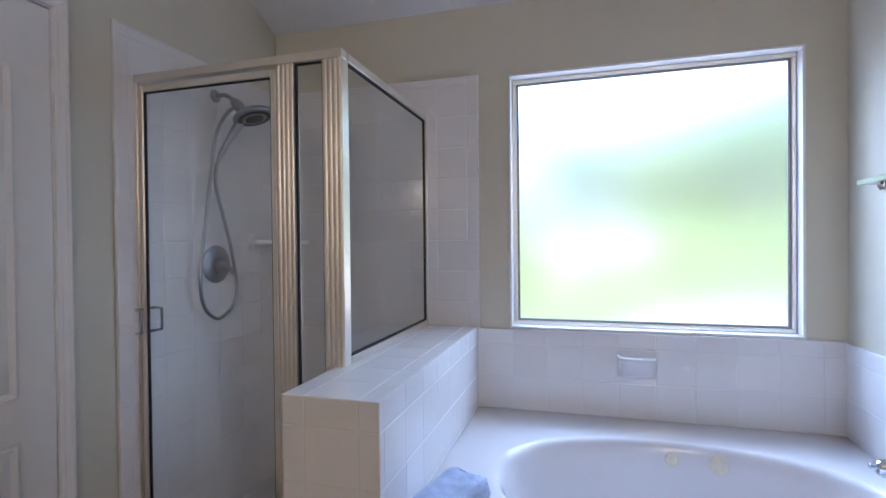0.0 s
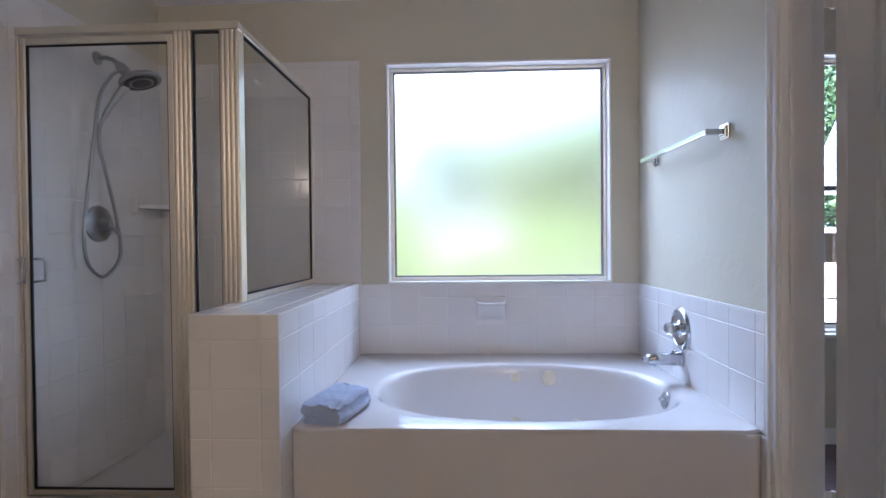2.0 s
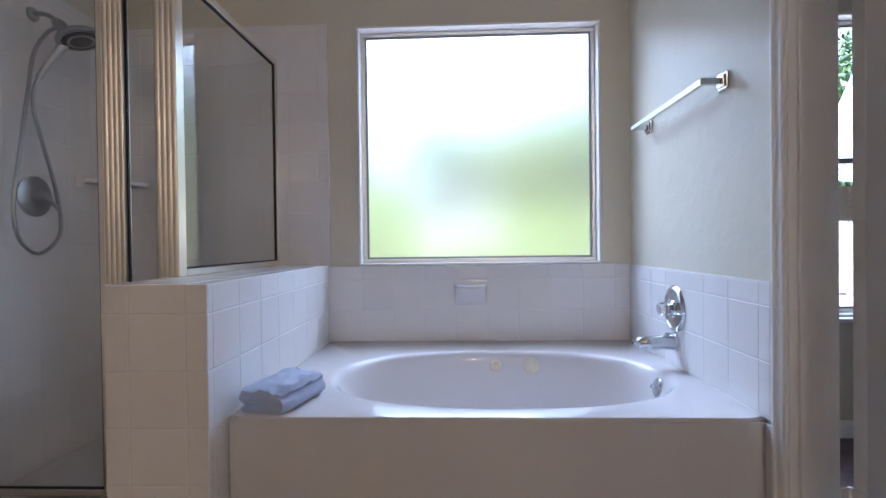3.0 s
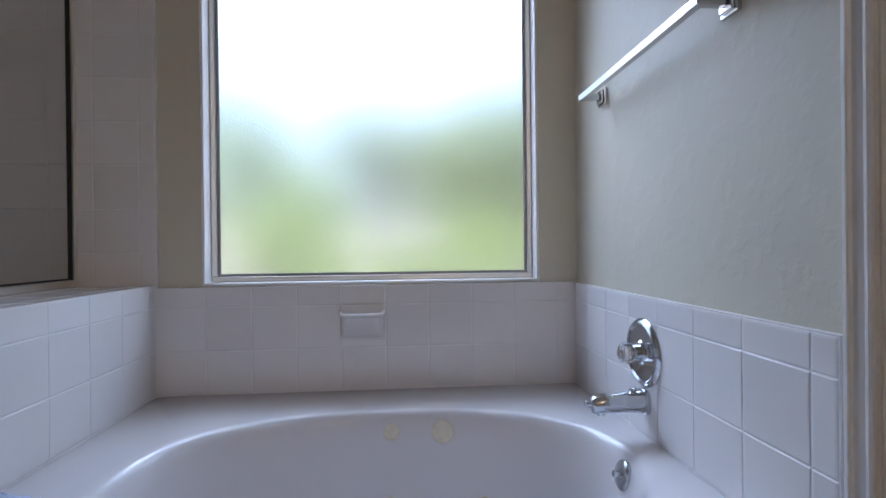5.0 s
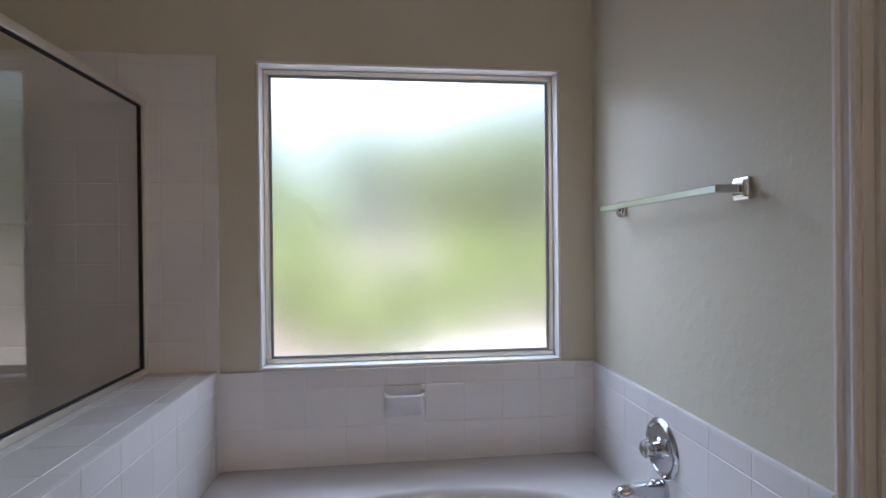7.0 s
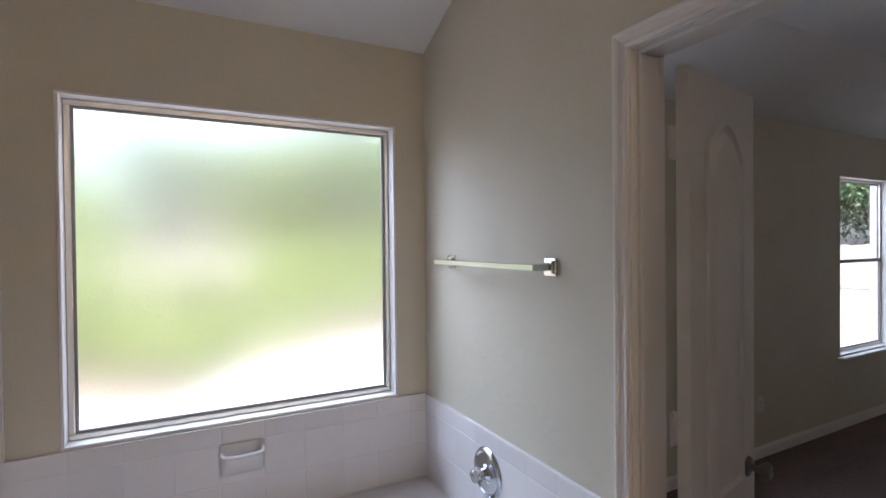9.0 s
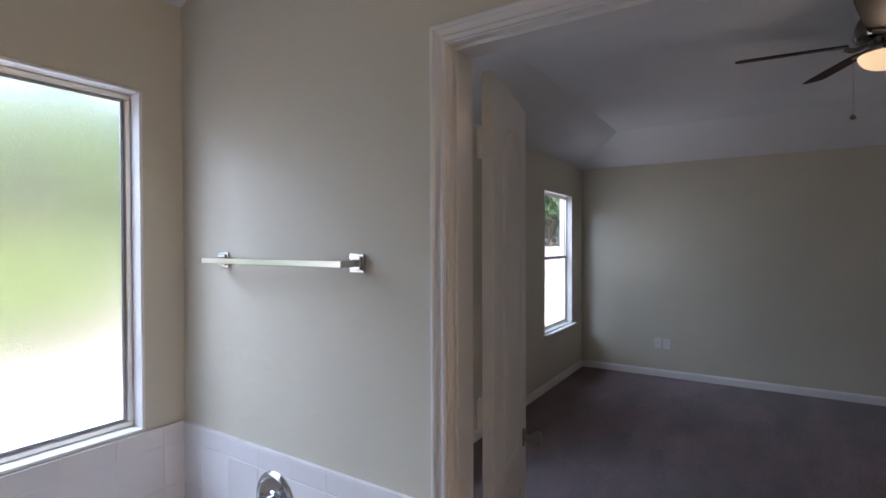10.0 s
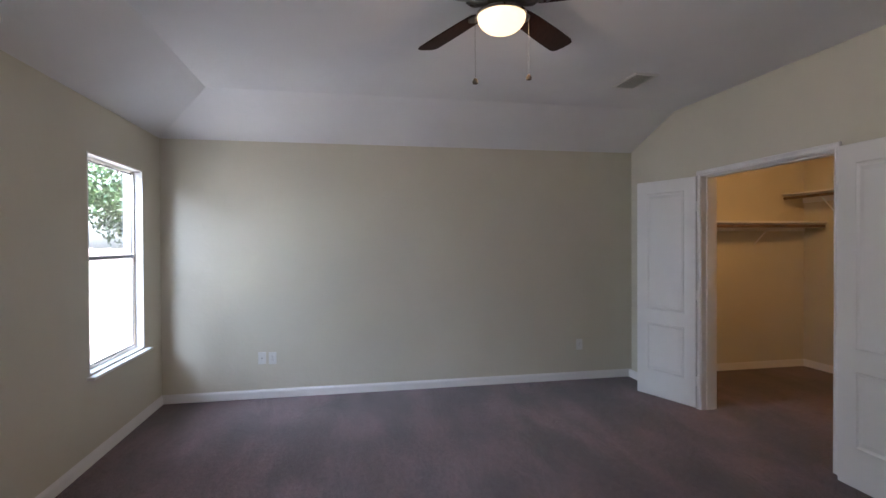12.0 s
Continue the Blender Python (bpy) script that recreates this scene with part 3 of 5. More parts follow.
def tub_bm():
    """One-piece deck, rounded front lip, oval basin."""
    bm = bmesh.new()
    x0, x1, y0, y1 = HW_X1 + 0.001, X_PART - 0.001, TUB_FRONT, Y_WIN - 0.001
    cx, cy, a, b = 0.672, 2.045, 0.612, 0.385
    n = 128
    rings = []

    def rect(t, grow, z):
        c, s = math.cos(t), math.sin(t)
        hx, hy = (x1 - x0) / 2 - grow, (y1 - y0) / 2 - grow
        mx, my = (x0 + x1) / 2, (y0 + y1) / 2
        k = min(hx / max(abs(c), 1e-6), hy / max(abs(s), 1e-6))
        return (mx + k * c, my + k * s, z)

    def oval(t, k, z, p=2.3):
        c, s = math.cos(t), math.sin(t)
        e = 2 / p
        return (cx + k * a * math.copysign(abs(c) ** e, c), cy + k * b * math.copysign(abs(s) ** e, s), z)

    ts = [2 * math.pi * (i + 0.5) / n for i in range(n)]
    for grow, z in ((0.030, TUB_TOP - 0.016), (0.0, TUB_TOP - 0.014), (0.0, TUB_TOP - 0.007), (0.002, TUB_TOP - 0.002), (0.008, TUB_TOP)):
        rings.append([rect(t, grow, z) for t in ts])
    for k, z in ((1.06, TUB_TOP + 0.0005), (1.035, TUB_TOP), (1.015, TUB_TOP - 0.003), (0.998, TUB_TOP - 0.009), (0.983, TUB_TOP - 0.019), (0.970, TUB_TOP - 0.035), (0.958, TUB_TOP - 0.055), (0.943, TUB_TOP - 0.09),
                 (0.91, TUB_TOP - 0.19), (0.87, TUB_TOP - 0.30), (0.82, TUB_TOP - 0.37), (0.74, TUB_TOP - 0.405), (0.4, TUB_TOP - 0.415), (0.05, TUB_TOP - 0.42)):
        rings.append([oval(t, k, z) for t in ts])
    vs = [[bm.verts.new(p) for p in r] for r in rings]
    for u, v in zip(vs, vs[1:]):
        for i in range(n):
            bm.faces.new((u[i], u[(i + 1) % n], v[(i + 1) % n], v[i]))
    bm.faces.new(vs[-1])
    bmesh.ops.recalc_face_normals(bm, faces=bm.faces[:])
    return bm


def basin_at(t, z):
    """A point on the basin's side at angle t and height z, and the way out of the wall into the basin."""
    k = 0.965 - (TUB_TOP - 0.032 - z) * 0.355
    c, s = math.cos(t), math.sin(t)
    e = 2 / 2.3
    p = Vector((0.672 + k * 0.612 * math.copysign(abs(c) ** e, c), 2.045 + k * 0.385 * math.copysign(abs(s) ** e, s), z))
    nrm = Vector((-c / 0.612, -s / 0.385, 0.35)).normalized()
    return p, nrm


tub = thing("bathtub", "white oval jetted drop-in bathtub with smooth apron", "bathtub")
part("basin", tub_bm(), TUB, tub, "glossy white acrylic oval basin and deck", True)
part("apron", box((HW_X1 + 0.002, TUB_FRONT + 0.005, 0.0), (X_PART - 0.002, TUB_FRONT + 0.026, TUB_TOP - 0.0145), 0.002), TUB, tub, "smooth white apron panel")
for t, z, r, cover in ((1.565, 0.428, 0.025, False), (1.33, 0.428, 0.036, False), (2.05, 0.218, 0.028, True), (1.565, 0.212, 0.030, True), (1.06, 0.218, 0.028, True)):
    p, nrm = basin_at(t, z)
    m = Matrix.Translation(p - nrm * 0.004) @ nrm.to_track_quat("Z", "Y").to_matrix().to_4x4()
    jet = part("jet", add_lathe(bmesh.new(), [(0, 0), (r, 0), (r, 0.008), (r * 0.9, 0.011), (r * 0.5, 0.010), (0, 0.009)], m, 28), CREAM, tub, "aged cream plastic jet fitting", True)
    if cover:
        part("nozzle", add_lathe(bmesh.new(), [(0, 0.009), (r * 0.38, 0.009), (r * 0.38, 0.014), (r * 0.22, 0.0145), (0, 0.0145)], m, 20), DARK, jet, "dark jet nozzle", True)
p, nrm = basin_at(0.0, 0.435)
m = Matrix.Translation(p - nrm * 0.004) @ nrm.to_track_quat("Z", "Y").to_matrix().to_4x4()
ov = part("overflow_plate", add_lathe(bmesh.new(), [(0, 0), (0.036, 0), (0.036, 0.008), (0.030, 0.013), (0, 0.015)], m, 28), CHROME, tub, "chrome overflow plate", True)
part("overflow_lever", add_lathe(bmesh.new(), [(0, 0.014), (0.009, 0.014), (0.008, 0.030), (0, 0.032)], m, 16), CHROME, ov, "", True)

# tub filler valve and spout on the tiled wall
ON_PART = Matrix(((0, 0, -1, 0), (1, 0, 0, 0), (0, 1, 0, 0), (0, 0, 0, 1)))     # u = y, v = z, out of the dividing wall to the bathroom


def on_part(y, z, off=0.0):
    return Matrix.Translation((X_PART - 0.012 - off, y, z)) @ ON_PART


valve = thing("tub_valve", "round chrome tub valve with clear acrylic knob", "faucet", (X_PART - 0.012, 2.148, 0.715))
w = Matrix.Translation((-(X_PART - 0.012), -2.148, -0.715))
part("escutcheon", add_lathe(bmesh.new(), [(0, 0), (0.092, 0), (0.092, 0.004), (0.086, 0.011), (0.078, 0.014), (0.072, 0.010), (0.035, 0.014), (0.030, 0.020), (0, 0.020)],
                             w @ on_part(2.148, 0.715), 48), CHROME, valve, "", True)
part("stem", add_lathe(bmesh.new(), [(0, 0.018), (0.021, 0.018), (0.021, 0.030), (0.016, 0.034), (0, 0.034)], w @ on_part(2.148, 0.715), 28), CHROME, valve, "", True)
bm = bmesh.new()
prof = [(0, 0.033), (0.018, 0.033), (0.026, 0.039), (0.029, 0.051), (0.026, 0.064), (0.018, 0.069), (0, 0.070)]
add_lathe(bm, prof, w @ on_part(2.148, 0.715), 10)
part("knob", bm, ACRYLIC, valve, "faceted clear acrylic knob")
part("knob_cap", add_lathe(bmesh.new(), [(0, 0.0705), (0.011, 0.0705), (0.010, 0.073), (0, 0.0735)], w @ on_part(2.148, 0.715), 20), CHROME, valve, "", True)

spout = thing("tub_spout", "chrome tub spout with diverter on the tiled wall", "faucet", (X_PART - 0.012, 2.140, 0.586))
bm = bmesh.new()
n = 20
rings = []
for d, ry, zt, zb in ((0.0, 0.030, 0.034, -0.036), (0.012, 0.030, 0.034, -0.036), (0.014, 0.027, 0.032, -0.031), (0.05, 0.026, 0.028, -0.029), (0.10, 0.0245, 0.024, -0.028), (0.146, 0.023, 0.019, -0.028), (0.152, 0.020, 0.015, -0.025), (0.156, 0.012, 0.008, -0.012), (0.168, 0.011, 0.007, -0.011), (0.170, 0.009, 0.005, -0.009)):
    ring = []
    for i in range(n):
        t = 2 * math.pi * i / n
        c, s = math.cos(t), math.sin(t)
        ring.append(bm.verts.new((-d, ry * math.copysign(abs(c) ** 0.75, c), (zt + zb) / 2 + (zt - zb) / 2 * math.copysign(abs(s) ** 0.75, s))))
    rings.append(ring)
for u, v in zip(rings, rings[1:]):
    for i in range(n):
        bm.faces.new((u[i], u[(i + 1) % n], v[(i + 1) % n], v[i]))
bm.faces.new(rings[0][::-1])
bm.faces.new(rings[-1])
bmesh.ops.recalc_face_normals(bm, faces=bm.faces[:])
part("spout_body", bm, CHROME, spout, "", True)
part("outlet", add_lathe(bmesh.new(), [(0, -0.033), (0.011, -0.033), (0.013, -0.020), (0, -0.020)], Matrix.Translation((-0.126, 0, 0)), 20), CHROME, spout, "", True)
part("diverter", add_lathe(bmesh.new(), [(0, 0.024), (0.010, 0.024), (0.011, 0.032), (0.008, 0.037), (0, 0.038)], Matrix.Translation((-0.036, 0, 0)), 18), CHROME, spout, "", True)

# towel bar
bar = thing("towel_bar", "square chrome towel bar on the beige wall", "towel bar", (X_PART, 2.11, 1.487))
for y in (1.797 - 2.11, 2.425 - 2.11):
    post = part("bracket", box((-0.010, y - 0.027, -0.027), (0.0, y + 0.027, 0.027), 0.003, 2), CHROME, bar)
    part("bracket_step", box((-0.018, y - 0.020, -0.020), (-0.010, y + 0.020, 0.020), 0.003, 2), CHROME, post)
    part("arm", box((-0.080, y - 0.010, -0.010), (-0.018, y + 0.010, 0.010), 0.002), CHROME, post)
part("rail", box((-0.081, 1.789 - 2.11, -0.0095), (-0.062, 2.440 - 2.11, 0.0095), 0.0015), CHROME, bar)

# soap dish on the back tiles
dish = thing("soap_dish", "white ceramic soap dish set in the tiles", "soap dish", (0.574, Y_WIN - 0.0145, 0.725))
part("back_plate", box((-0.080, -0.010, -0.052), (0.080, 0.0, 0.076), 0.005, 2), TILE, dish, "", True)


def dish_bowl():
    """A ceramic cup: its front swells from the plate to the lip, hollow behind the lip."""
    bm = bmesh.new()
    front = [(-0.008 - 0.054 * math.sin(math.pi / 2 * t) ** 0.8, -0.046 + 0.088 * t) for t in [k / 10 for k in range(11)]]
    hollow = [(-0.061, 0.0455), (-0.056, 0.046), (-0.052, 0.043), (-0.044, 0.020), (-0.010, 0.012)]
    prof = front + hollow
    rings = []
    n = 28
    for k in range(n + 1):
        u = -1 + 2 * k / n
        swell = (1 - abs(u) ** 5) ** 0.5 if abs(u) < 1 else 0.0
        rings.append([bm.verts.new((0.078 * u, -0.006 + (y + 0.006) * (0.25 + 0.75 * swell), z)) for y, z in prof])
    for a, b in zip(rings, rings[1:]):
        for k in range(len(prof) - 1):
            bm.faces.new((a[k], a[k + 1], b[k + 1], b[k]))
    bm.faces.new(rings[0])
    bm.faces.new(rings[-1][::-1])
    bmesh.ops.recalc_face_normals(bm, faces=bm.faces[:])
    return bm


part("bowl", dish_bowl(), TILE, dish, "", True)
pts = curve_points([(-0.076, -0.012, 0.047), (-0.074, -0.030, 0.045), (-0.060, -0.058, 0.043), (0, -0.064, 0.042), (0.060, -0.058, 0.043), (0.074, -0.030, 0.045), (0.076, -0.012, 0.047)], 6)
part("grip_bar", add_tube(bmesh.new(), pts, 0.0075, 12), TILE, dish, "", True)


# folded towel
def towel_bm():
    """A towel folded over itself: a spiral strip of thick cloth, wavy."""
    bm = bmesh.new()
    line = []
    for layer in range(3):
        z = 0.011 + layer * 0.0215
        xs = [-0.066 + 0.132 * i / 16 for i in range(17)]
        if layer % 2:
            xs = xs[::-1]
        line += [(x, z + 0.003 * math.sin(9 * x + layer)) for x in xs]
        side = 0.066 if layer % 2 == 0 else -0.066
        if layer < 2:
            for i in range(1, 6):
                a = math.pi * i / 6
                line.append((side + math.copysign(0.0108 * math.sin(a), side), z + 0.01075 - 0.01075 * math.cos(a)))
    half = 0.0104
    left, right = [], []
    for i, p in enumerate(line):
        a, b = Vector(line[max(i - 1, 0)]), Vector(line[min(i + 1, len(line) - 1)])
        d = (b - a).normalized()
        nn = Vector((-d.y, d.x)) * half
        left.append((p[0] + nn.x, p[1] + nn.y))
        right.append((p[0] - nn.x, p[1] - nn.y))
    end = Vector(line[-1]) - Vector(line[-2])
    outline = left + [(line[-1][0] + end.normalized().x * half, line[-1][1])] + right[::-1] + [(line[0][0] - half, line[0][1])]
    n = len(outline)
    ns = 22
    rings = []
    for j in range(ns + 1):
        t = j / ns
        y = -0.125 + 0.25 * t
        soft = 1 - 0.13 * (abs(2 * t - 1) ** 4)
        ring = []
        for k, (x, z) in enumerate(outline):
            w = noise.noise(Vector((x * 18, y * 16, z * 25)))
            w2 = 2.2 * noise.noise(Vector((x * 45 + 7, y * 42, z * 45)))
            dent = 0.010 * math.exp(-((x - 0.01) ** 2 + (y + 0.02) ** 2) / 0.0012) * max(0, (z - 0.035) / 0.03)
            ring.append(bm.verts.new((x * soft + 0.004 * w, y + 0.004 * w + 0.006 * noise.noise(Vector((x * 9, z * 40, 3))) * (1 if j in (0, ns) else 0.2),
                                      max(0.0005, z * (0.92 + 0.26 * (1 - (2 * t - 1) ** 2) * (1 - (x / 0.085) ** 2) + 0.14 * w) + 0.0035 * w2 * min(1, z / 0.03) - dent))))
        rings.append(ring)
    for a, b in zip(rings, rings[1:]):
        for k in range(n):
            bm.faces.new((a[k], a[(k + 1) % n], b[(k + 1) % n], b[k]))
    for ring, rev in ((rings[0], True), (rings[-1], False)):
        f = bm.faces.new(ring[::-1] if rev else ring)
        bmesh.ops.triangulate(bm, faces=[f])
    bmesh.ops.recalc_face_normals(bm, faces=bm.faces[:])
    return bm


towel = link("folded_towel", towel_bm(), TOWEL, smooth=True)
towel.matrix_world = pose(-0.030, 1.716, TUB_TOP + 0.0015, 0, 0, -14) @ Matrix.Diagonal((0.98, 0.98, 1.08, 1))
tagged(towel, "folded blue terry towel lying on the tub deck", "towel")

# ---- shower enclosure ----
shower = thing("shower_enclosure", "satin metal framed glass shower enclosure on a tiled curb", "shower")
FY0, FY1 = 1.780, 1.814
Z0, ZT = 0.120, 1.899


def rail(name, a, b, label="", parent=None):
    return part(name, box(a, b, 0.002), ALUMINIUM, parent or shower, label)


def ribbed_post(x0, x1, y0, y1, z0, z1):
    """A fluted extrusion: four half-round ribs on its front."""
    out = [(x0, y1), (x0, y0 + 0.006)]
    n = 4
    for i in range(n):
        u0, u1 = x0 + (x1 - x0) * (i + 0.06) / n, x0 + (x1 - x0) * (i + 0.94) / n
        for k in range(7):
            a = math.pi * k / 6
            out.append(((u0 + u1) / 2 - (u1 - u0) / 2 * math.cos(a), y0 + 0.006 - 0.0035 * math.sin(a)))
    out += [(x1, y0 + 0.006), (x1, y1)]
    return add_prism(bmesh.new(), out, z1 - z0, Matrix.Translation((0, 0, z0)))


rail("header", (X_LEFT + 0.013, FY0 - 0.004, ZT), (HW_X0 + 0.037, FY1 + 0.004, ZT + 0.030), "front header rail")
rail("wall_jamb", (X_LEFT + 0.013, FY0, Z0), (X_LEFT + 0.024, FY1, ZT))
rail("sill_rail", (X_LEFT + 0.024, FY0, Z0), (HW_X0 - 0.001, FY1, Z0 + 0.022))
part("hinge_post", ribbed_post(-0.653, -0.582, FY0 - 0.004, FY1, Z0 + 0.022, ZT), ALUMINIUM, shower, "ribbed satin metal post", True)
part("corner_post", ribbed_post(-0.475, HW_X0 + 0.035, FY0 - 0.004, FY1 + 0.012, HW_TOP + 0.001, ZT), ALUMINIUM, shower, "ribbed satin metal corner post", True)
rail("lower_jamb", (-0.475, FY0, Z0 + 0.022), (HW_X0 - 0.001, FY1, HW_TOP))
rail("side_top_rail", (HW_X0 + 0.007, FY1 + 0.013, ZT), (HW_X0 + 0.037, Y_WIN - 0.013, ZT + 0.029))
rail("side_bottom_rail", (HW_X0 + 0.007, FY1 + 0.013, HW_TOP + 0.001), (HW_X0 + 0.037, Y_WIN - 0.013, HW_TOP + 0.024))
rail("side_back_jamb", (HW_X0 + 0.007, Y_WIN - 0.034, HW_TOP + 0.024), (HW_X0 + 0.037, Y_WIN - 0.013, ZT))


def glazed(x0, x1, z0, z1, y, parent):
    g = part("glass_pane", box((x0, y - 0.003, z0), (x1, y + 0.003, z1)), SHOWER_GLASS, parent, "clear grey shower glass")
    g.visible_shadow = False
    s = 0.005
    for a, b in (((x0, z0), (x1, z0 + s)), ((x0, z1 - s), (x1, z1)), ((x0, z0 + s), (x0 + s, z1 - s)), ((x1 - s, z0 + s), (x1, z1 - s))):
        part("seal", box((a[0], y - 0.006, a[1]), (b[0], y + 0.006, b[1])), RUBBER, parent, "black rubber seal")


glazed(-0.581, -0.476, Z0 + 0.023, ZT - 0.001, 1.796, shower)
part("glass_pane", box((HW_X0 + 0.021, FY1 + 0.014, HW_TOP + 0.025), (HW_X0 + 0.027, Y_WIN - 0.035, ZT - 0.001)), SHOWER_GLASS, shower, "clear grey shower glass").visible_shadow = False
for a, b in (((FY1 + 0.014, HW_TOP + 0.025), (Y_WIN - 0.035, HW_TOP + 0.031)), ((FY1 + 0.014, ZT - 0.007), (Y_WIN - 0.035, ZT - 0.001)), ((Y_WIN - 0.042, HW_TOP + 0.031), (Y_WIN - 0.036, ZT - 0.007))):
    part("seal", box((HW_X0 + 0.016, a[0], a[1]), (HW_X0 + 0.0315, b[0], b[1])), RUBBER, shower, "black rubber seal")
sdoor = part("shower_door", box((-1.252, FY0 + 0.004, 0.145), (-1.230, FY1 - 0.004, 1.890), 0.003), ALUMINIUM, shower, "hinged framed glass shower door")
rail("stile", (-0.676, FY0 + 0.004, 0.145), (-0.655, FY1 - 0.004, 1.890), "", sdoor)
rail("top_rail", (-1.230, FY0 + 0.004, 1.864), (-0.676, FY1 - 0.004, 1.890), "", sdoor)
rail("bottom_rail", (-1.230, FY0 + 0.004, 0.145), (-0.676, FY1 - 0.004, 0.167), "", sdoor)
glazed(-1.230, -0.676, 0.167, 1.864, 1.796, sdoor)
for y, s in ((FY0 + 0.003, -1), (FY1 - 0.003, 1)):
    pts = curve_points([(-1.244, y, 1.050), (-1.244, y + s * 0.022, 1.050), (-1.241, y + s * 0.030, 1.050), (-1.220, y + s * 0.034, 1.046), (-1.216, y + s * 0.034, 1.038), (-1.216, y + s * 0.034, 0.974), (-1.220, y + s * 0.034, 0.966), (-1.241, y + s * 0.030, 0.962), (-1.244, y + s * 0.022, 0.962), (-1.244, y, 0.962)], 4)
    part("pull_handle", add_tube(bmesh.new(), pts, 0.0055, 10), CHROME, sdoor, "small chrome pull handle", True)

structure("shower_curb", box((X_LEFT + 0.0135, 1.735, 0), (HW_X0 + 0.0005, 1.86, Z0 - 0.001), 0.006, 2), TILE, "white shower curb", "curb")
structure("shower_pan", box((X_LEFT + 0.001, 1.861, 0.001), (HW_X0 + 0.0005, Y_WIN - 0.001, 0.05), 0.004), TUB, "white shower floor pan", "shower pan")

# shower fixtures
XW = X_LEFT + 0.013
OFF_WEST = Matrix(((0, 0, 1, 0), (0, 1, 0, 0), (-1, 0, 0, 0), (0, 0, 0, 1)))
head = thing("handheld_shower", "grey two-part shower head with handheld wand and hose", "shower head", (XW, 2.205, 1.970))
part("flange", add_lathe(bmesh.new(), [(0, 0), (0.030, 0), (0.029, 0.006), (0.016, 0.012), (0, 0.012)], OFF_WEST, 24), HOSE, head, "", True)
part("arm", add_tube(bmesh.new(), curve_points([(0.005, 0, 0), (0.05, 0, 0), (0.085, 0, -0.015), (0.115, 0, -0.045)], 6), 0.0095, 12), HOSE, head, "", True)
part("diverter_body", add_tube(bmesh.new(), [(0.100, 0, -0.030), (0.114, 0, -0.044), (0.134, 0, -0.064), (0.150, 0, -0.080)], [0.016, 0.024, 0.024, 0.017], 16), HOSE, head, "", True)
m = Matrix.Translation((0.205, 0.0, -0.105)) @ Matrix.Rotation(radians(180 - 19), 4, "Y")
disc = part("head_disc", add_lathe(bmesh.new(), [(0, -0.032), (0.022, -0.032), (0.034, -0.022), (0.078, -0.010), (0.088, -0.002), (0.090, 0.006), (0.086, 0.012), (0.078, 0.014), (0, 0.014)], m, 44), HOSE, head, "wide grey spray disc", True)
face = part("spray_face", add_lathe(bmesh.new(), [(0, 0.0145), (0.070, 0.0145), (0.068, 0.018), (0, 0.0185)], m, 36), RUBBER, disc, "dark rubber spray face", True)
part("nozzle_ring", add_lathe(bmesh.new(), [(0.040, 0.0185), (0.046, 0.0215), (0.052, 0.0185)], m, 36), HOSE, disc, "", True)
wand_line = [(0.168, 0.002, -0.100), (0.140, -0.006, -0.135), (0.112, -0.018, -0.180), (0.085, -0.035, -0.235), (0.065, -0.048, -0.285)]
part("wand", add_tube(bmesh.new(), curve_points(wand_line, 5), [0.014] * 4 + [0.016, 0.0185, 0.020, 0.020, 0.019, 0.018, 0.017, 0.016, 0.015, 0.014] + [0.0125] * 7, 14), HOSE, head, "handheld spray wand", True)
hose_pts = curve_points([(0.118, -0.012, -0.062), (0.090, -0.032, -0.095), (0.062, -0.066, -0.19), (0.050, -0.085, -0.35), (0.045, -0.122, -0.60), (0.043, -0.152, -0.80), (0.043, -0.140, -0.93),
                         (0.043, -0.090, -0.993), (0.043, -0.030, -1.008), (0.043, 0.045, -0.962), (0.043, 0.076, -0.885), (0.043, 0.046, -0.72), (0.046, -0.015, -0.545), (0.050, -0.060, -0.42),
                         (0.056, -0.064, -0.34), (0.065, -0.048, -0.285)], 8)
part("hose", add_tube(bmesh.new(), hose_pts, 0.0078, 10), HOSE, head, "ribbed metal hose", True)

sv = thing("shower_valve", "round grey shower valve with lever handle", "faucet", (XW, 2.195, 1.202))
part("escutcheon", add_lathe(bmesh.new(), [(0, 0), (0.086, 0), (0.085, 0.006), (0.070, 0.012), (0.032, 0.015), (0, 0.015)], OFF_WEST, 40), HOSE, sv, "", True)
part("hub", add_lathe(bmesh.new(), [(0, 0.015), (0.026, 0.015), (0.024, 0.045), (0.017, 0.060), (0, 0.062)], OFF_WEST, 28), HOSE, sv, "", True)
part("lever", add_tube(bmesh.new(), [(0.050, 0.0, 0.0), (0.056, 0.025, -0.022), (0.062, 0.050, -0.052), (0.064, 0.058, -0.066)], [0.010, 0.009, 0.0075, 0.006], 12), HOSE, sv, "", True)

shelf = thing("corner_shelf", "white ceramic corner shelf in the shower", "shelf", (XW, Y_WIN - 0.013, 1.300))
bm = bmesh.new()
out = [(0, 0)] + [(0.19 * math.cos(-math.pi / 2 * i / 12), 0.250 * math.sin(-math.pi / 2 * i / 12)) for i in range(13)]
add_prism(bm, out, 0.020, Matrix.Translation((0, 0, -0.010)))
bmesh.ops.bevel(bm, geom=bm.edges[:], offset=0.004, segments=2, affect="EDGES")
part("shelf_slab", bm, TILE, shelf, "", True)
part("end_block", box((0.0, -0.262, -0.036), (0.034, -0.240, 0.040), 0.005, 2), TILE, shelf, "", True)

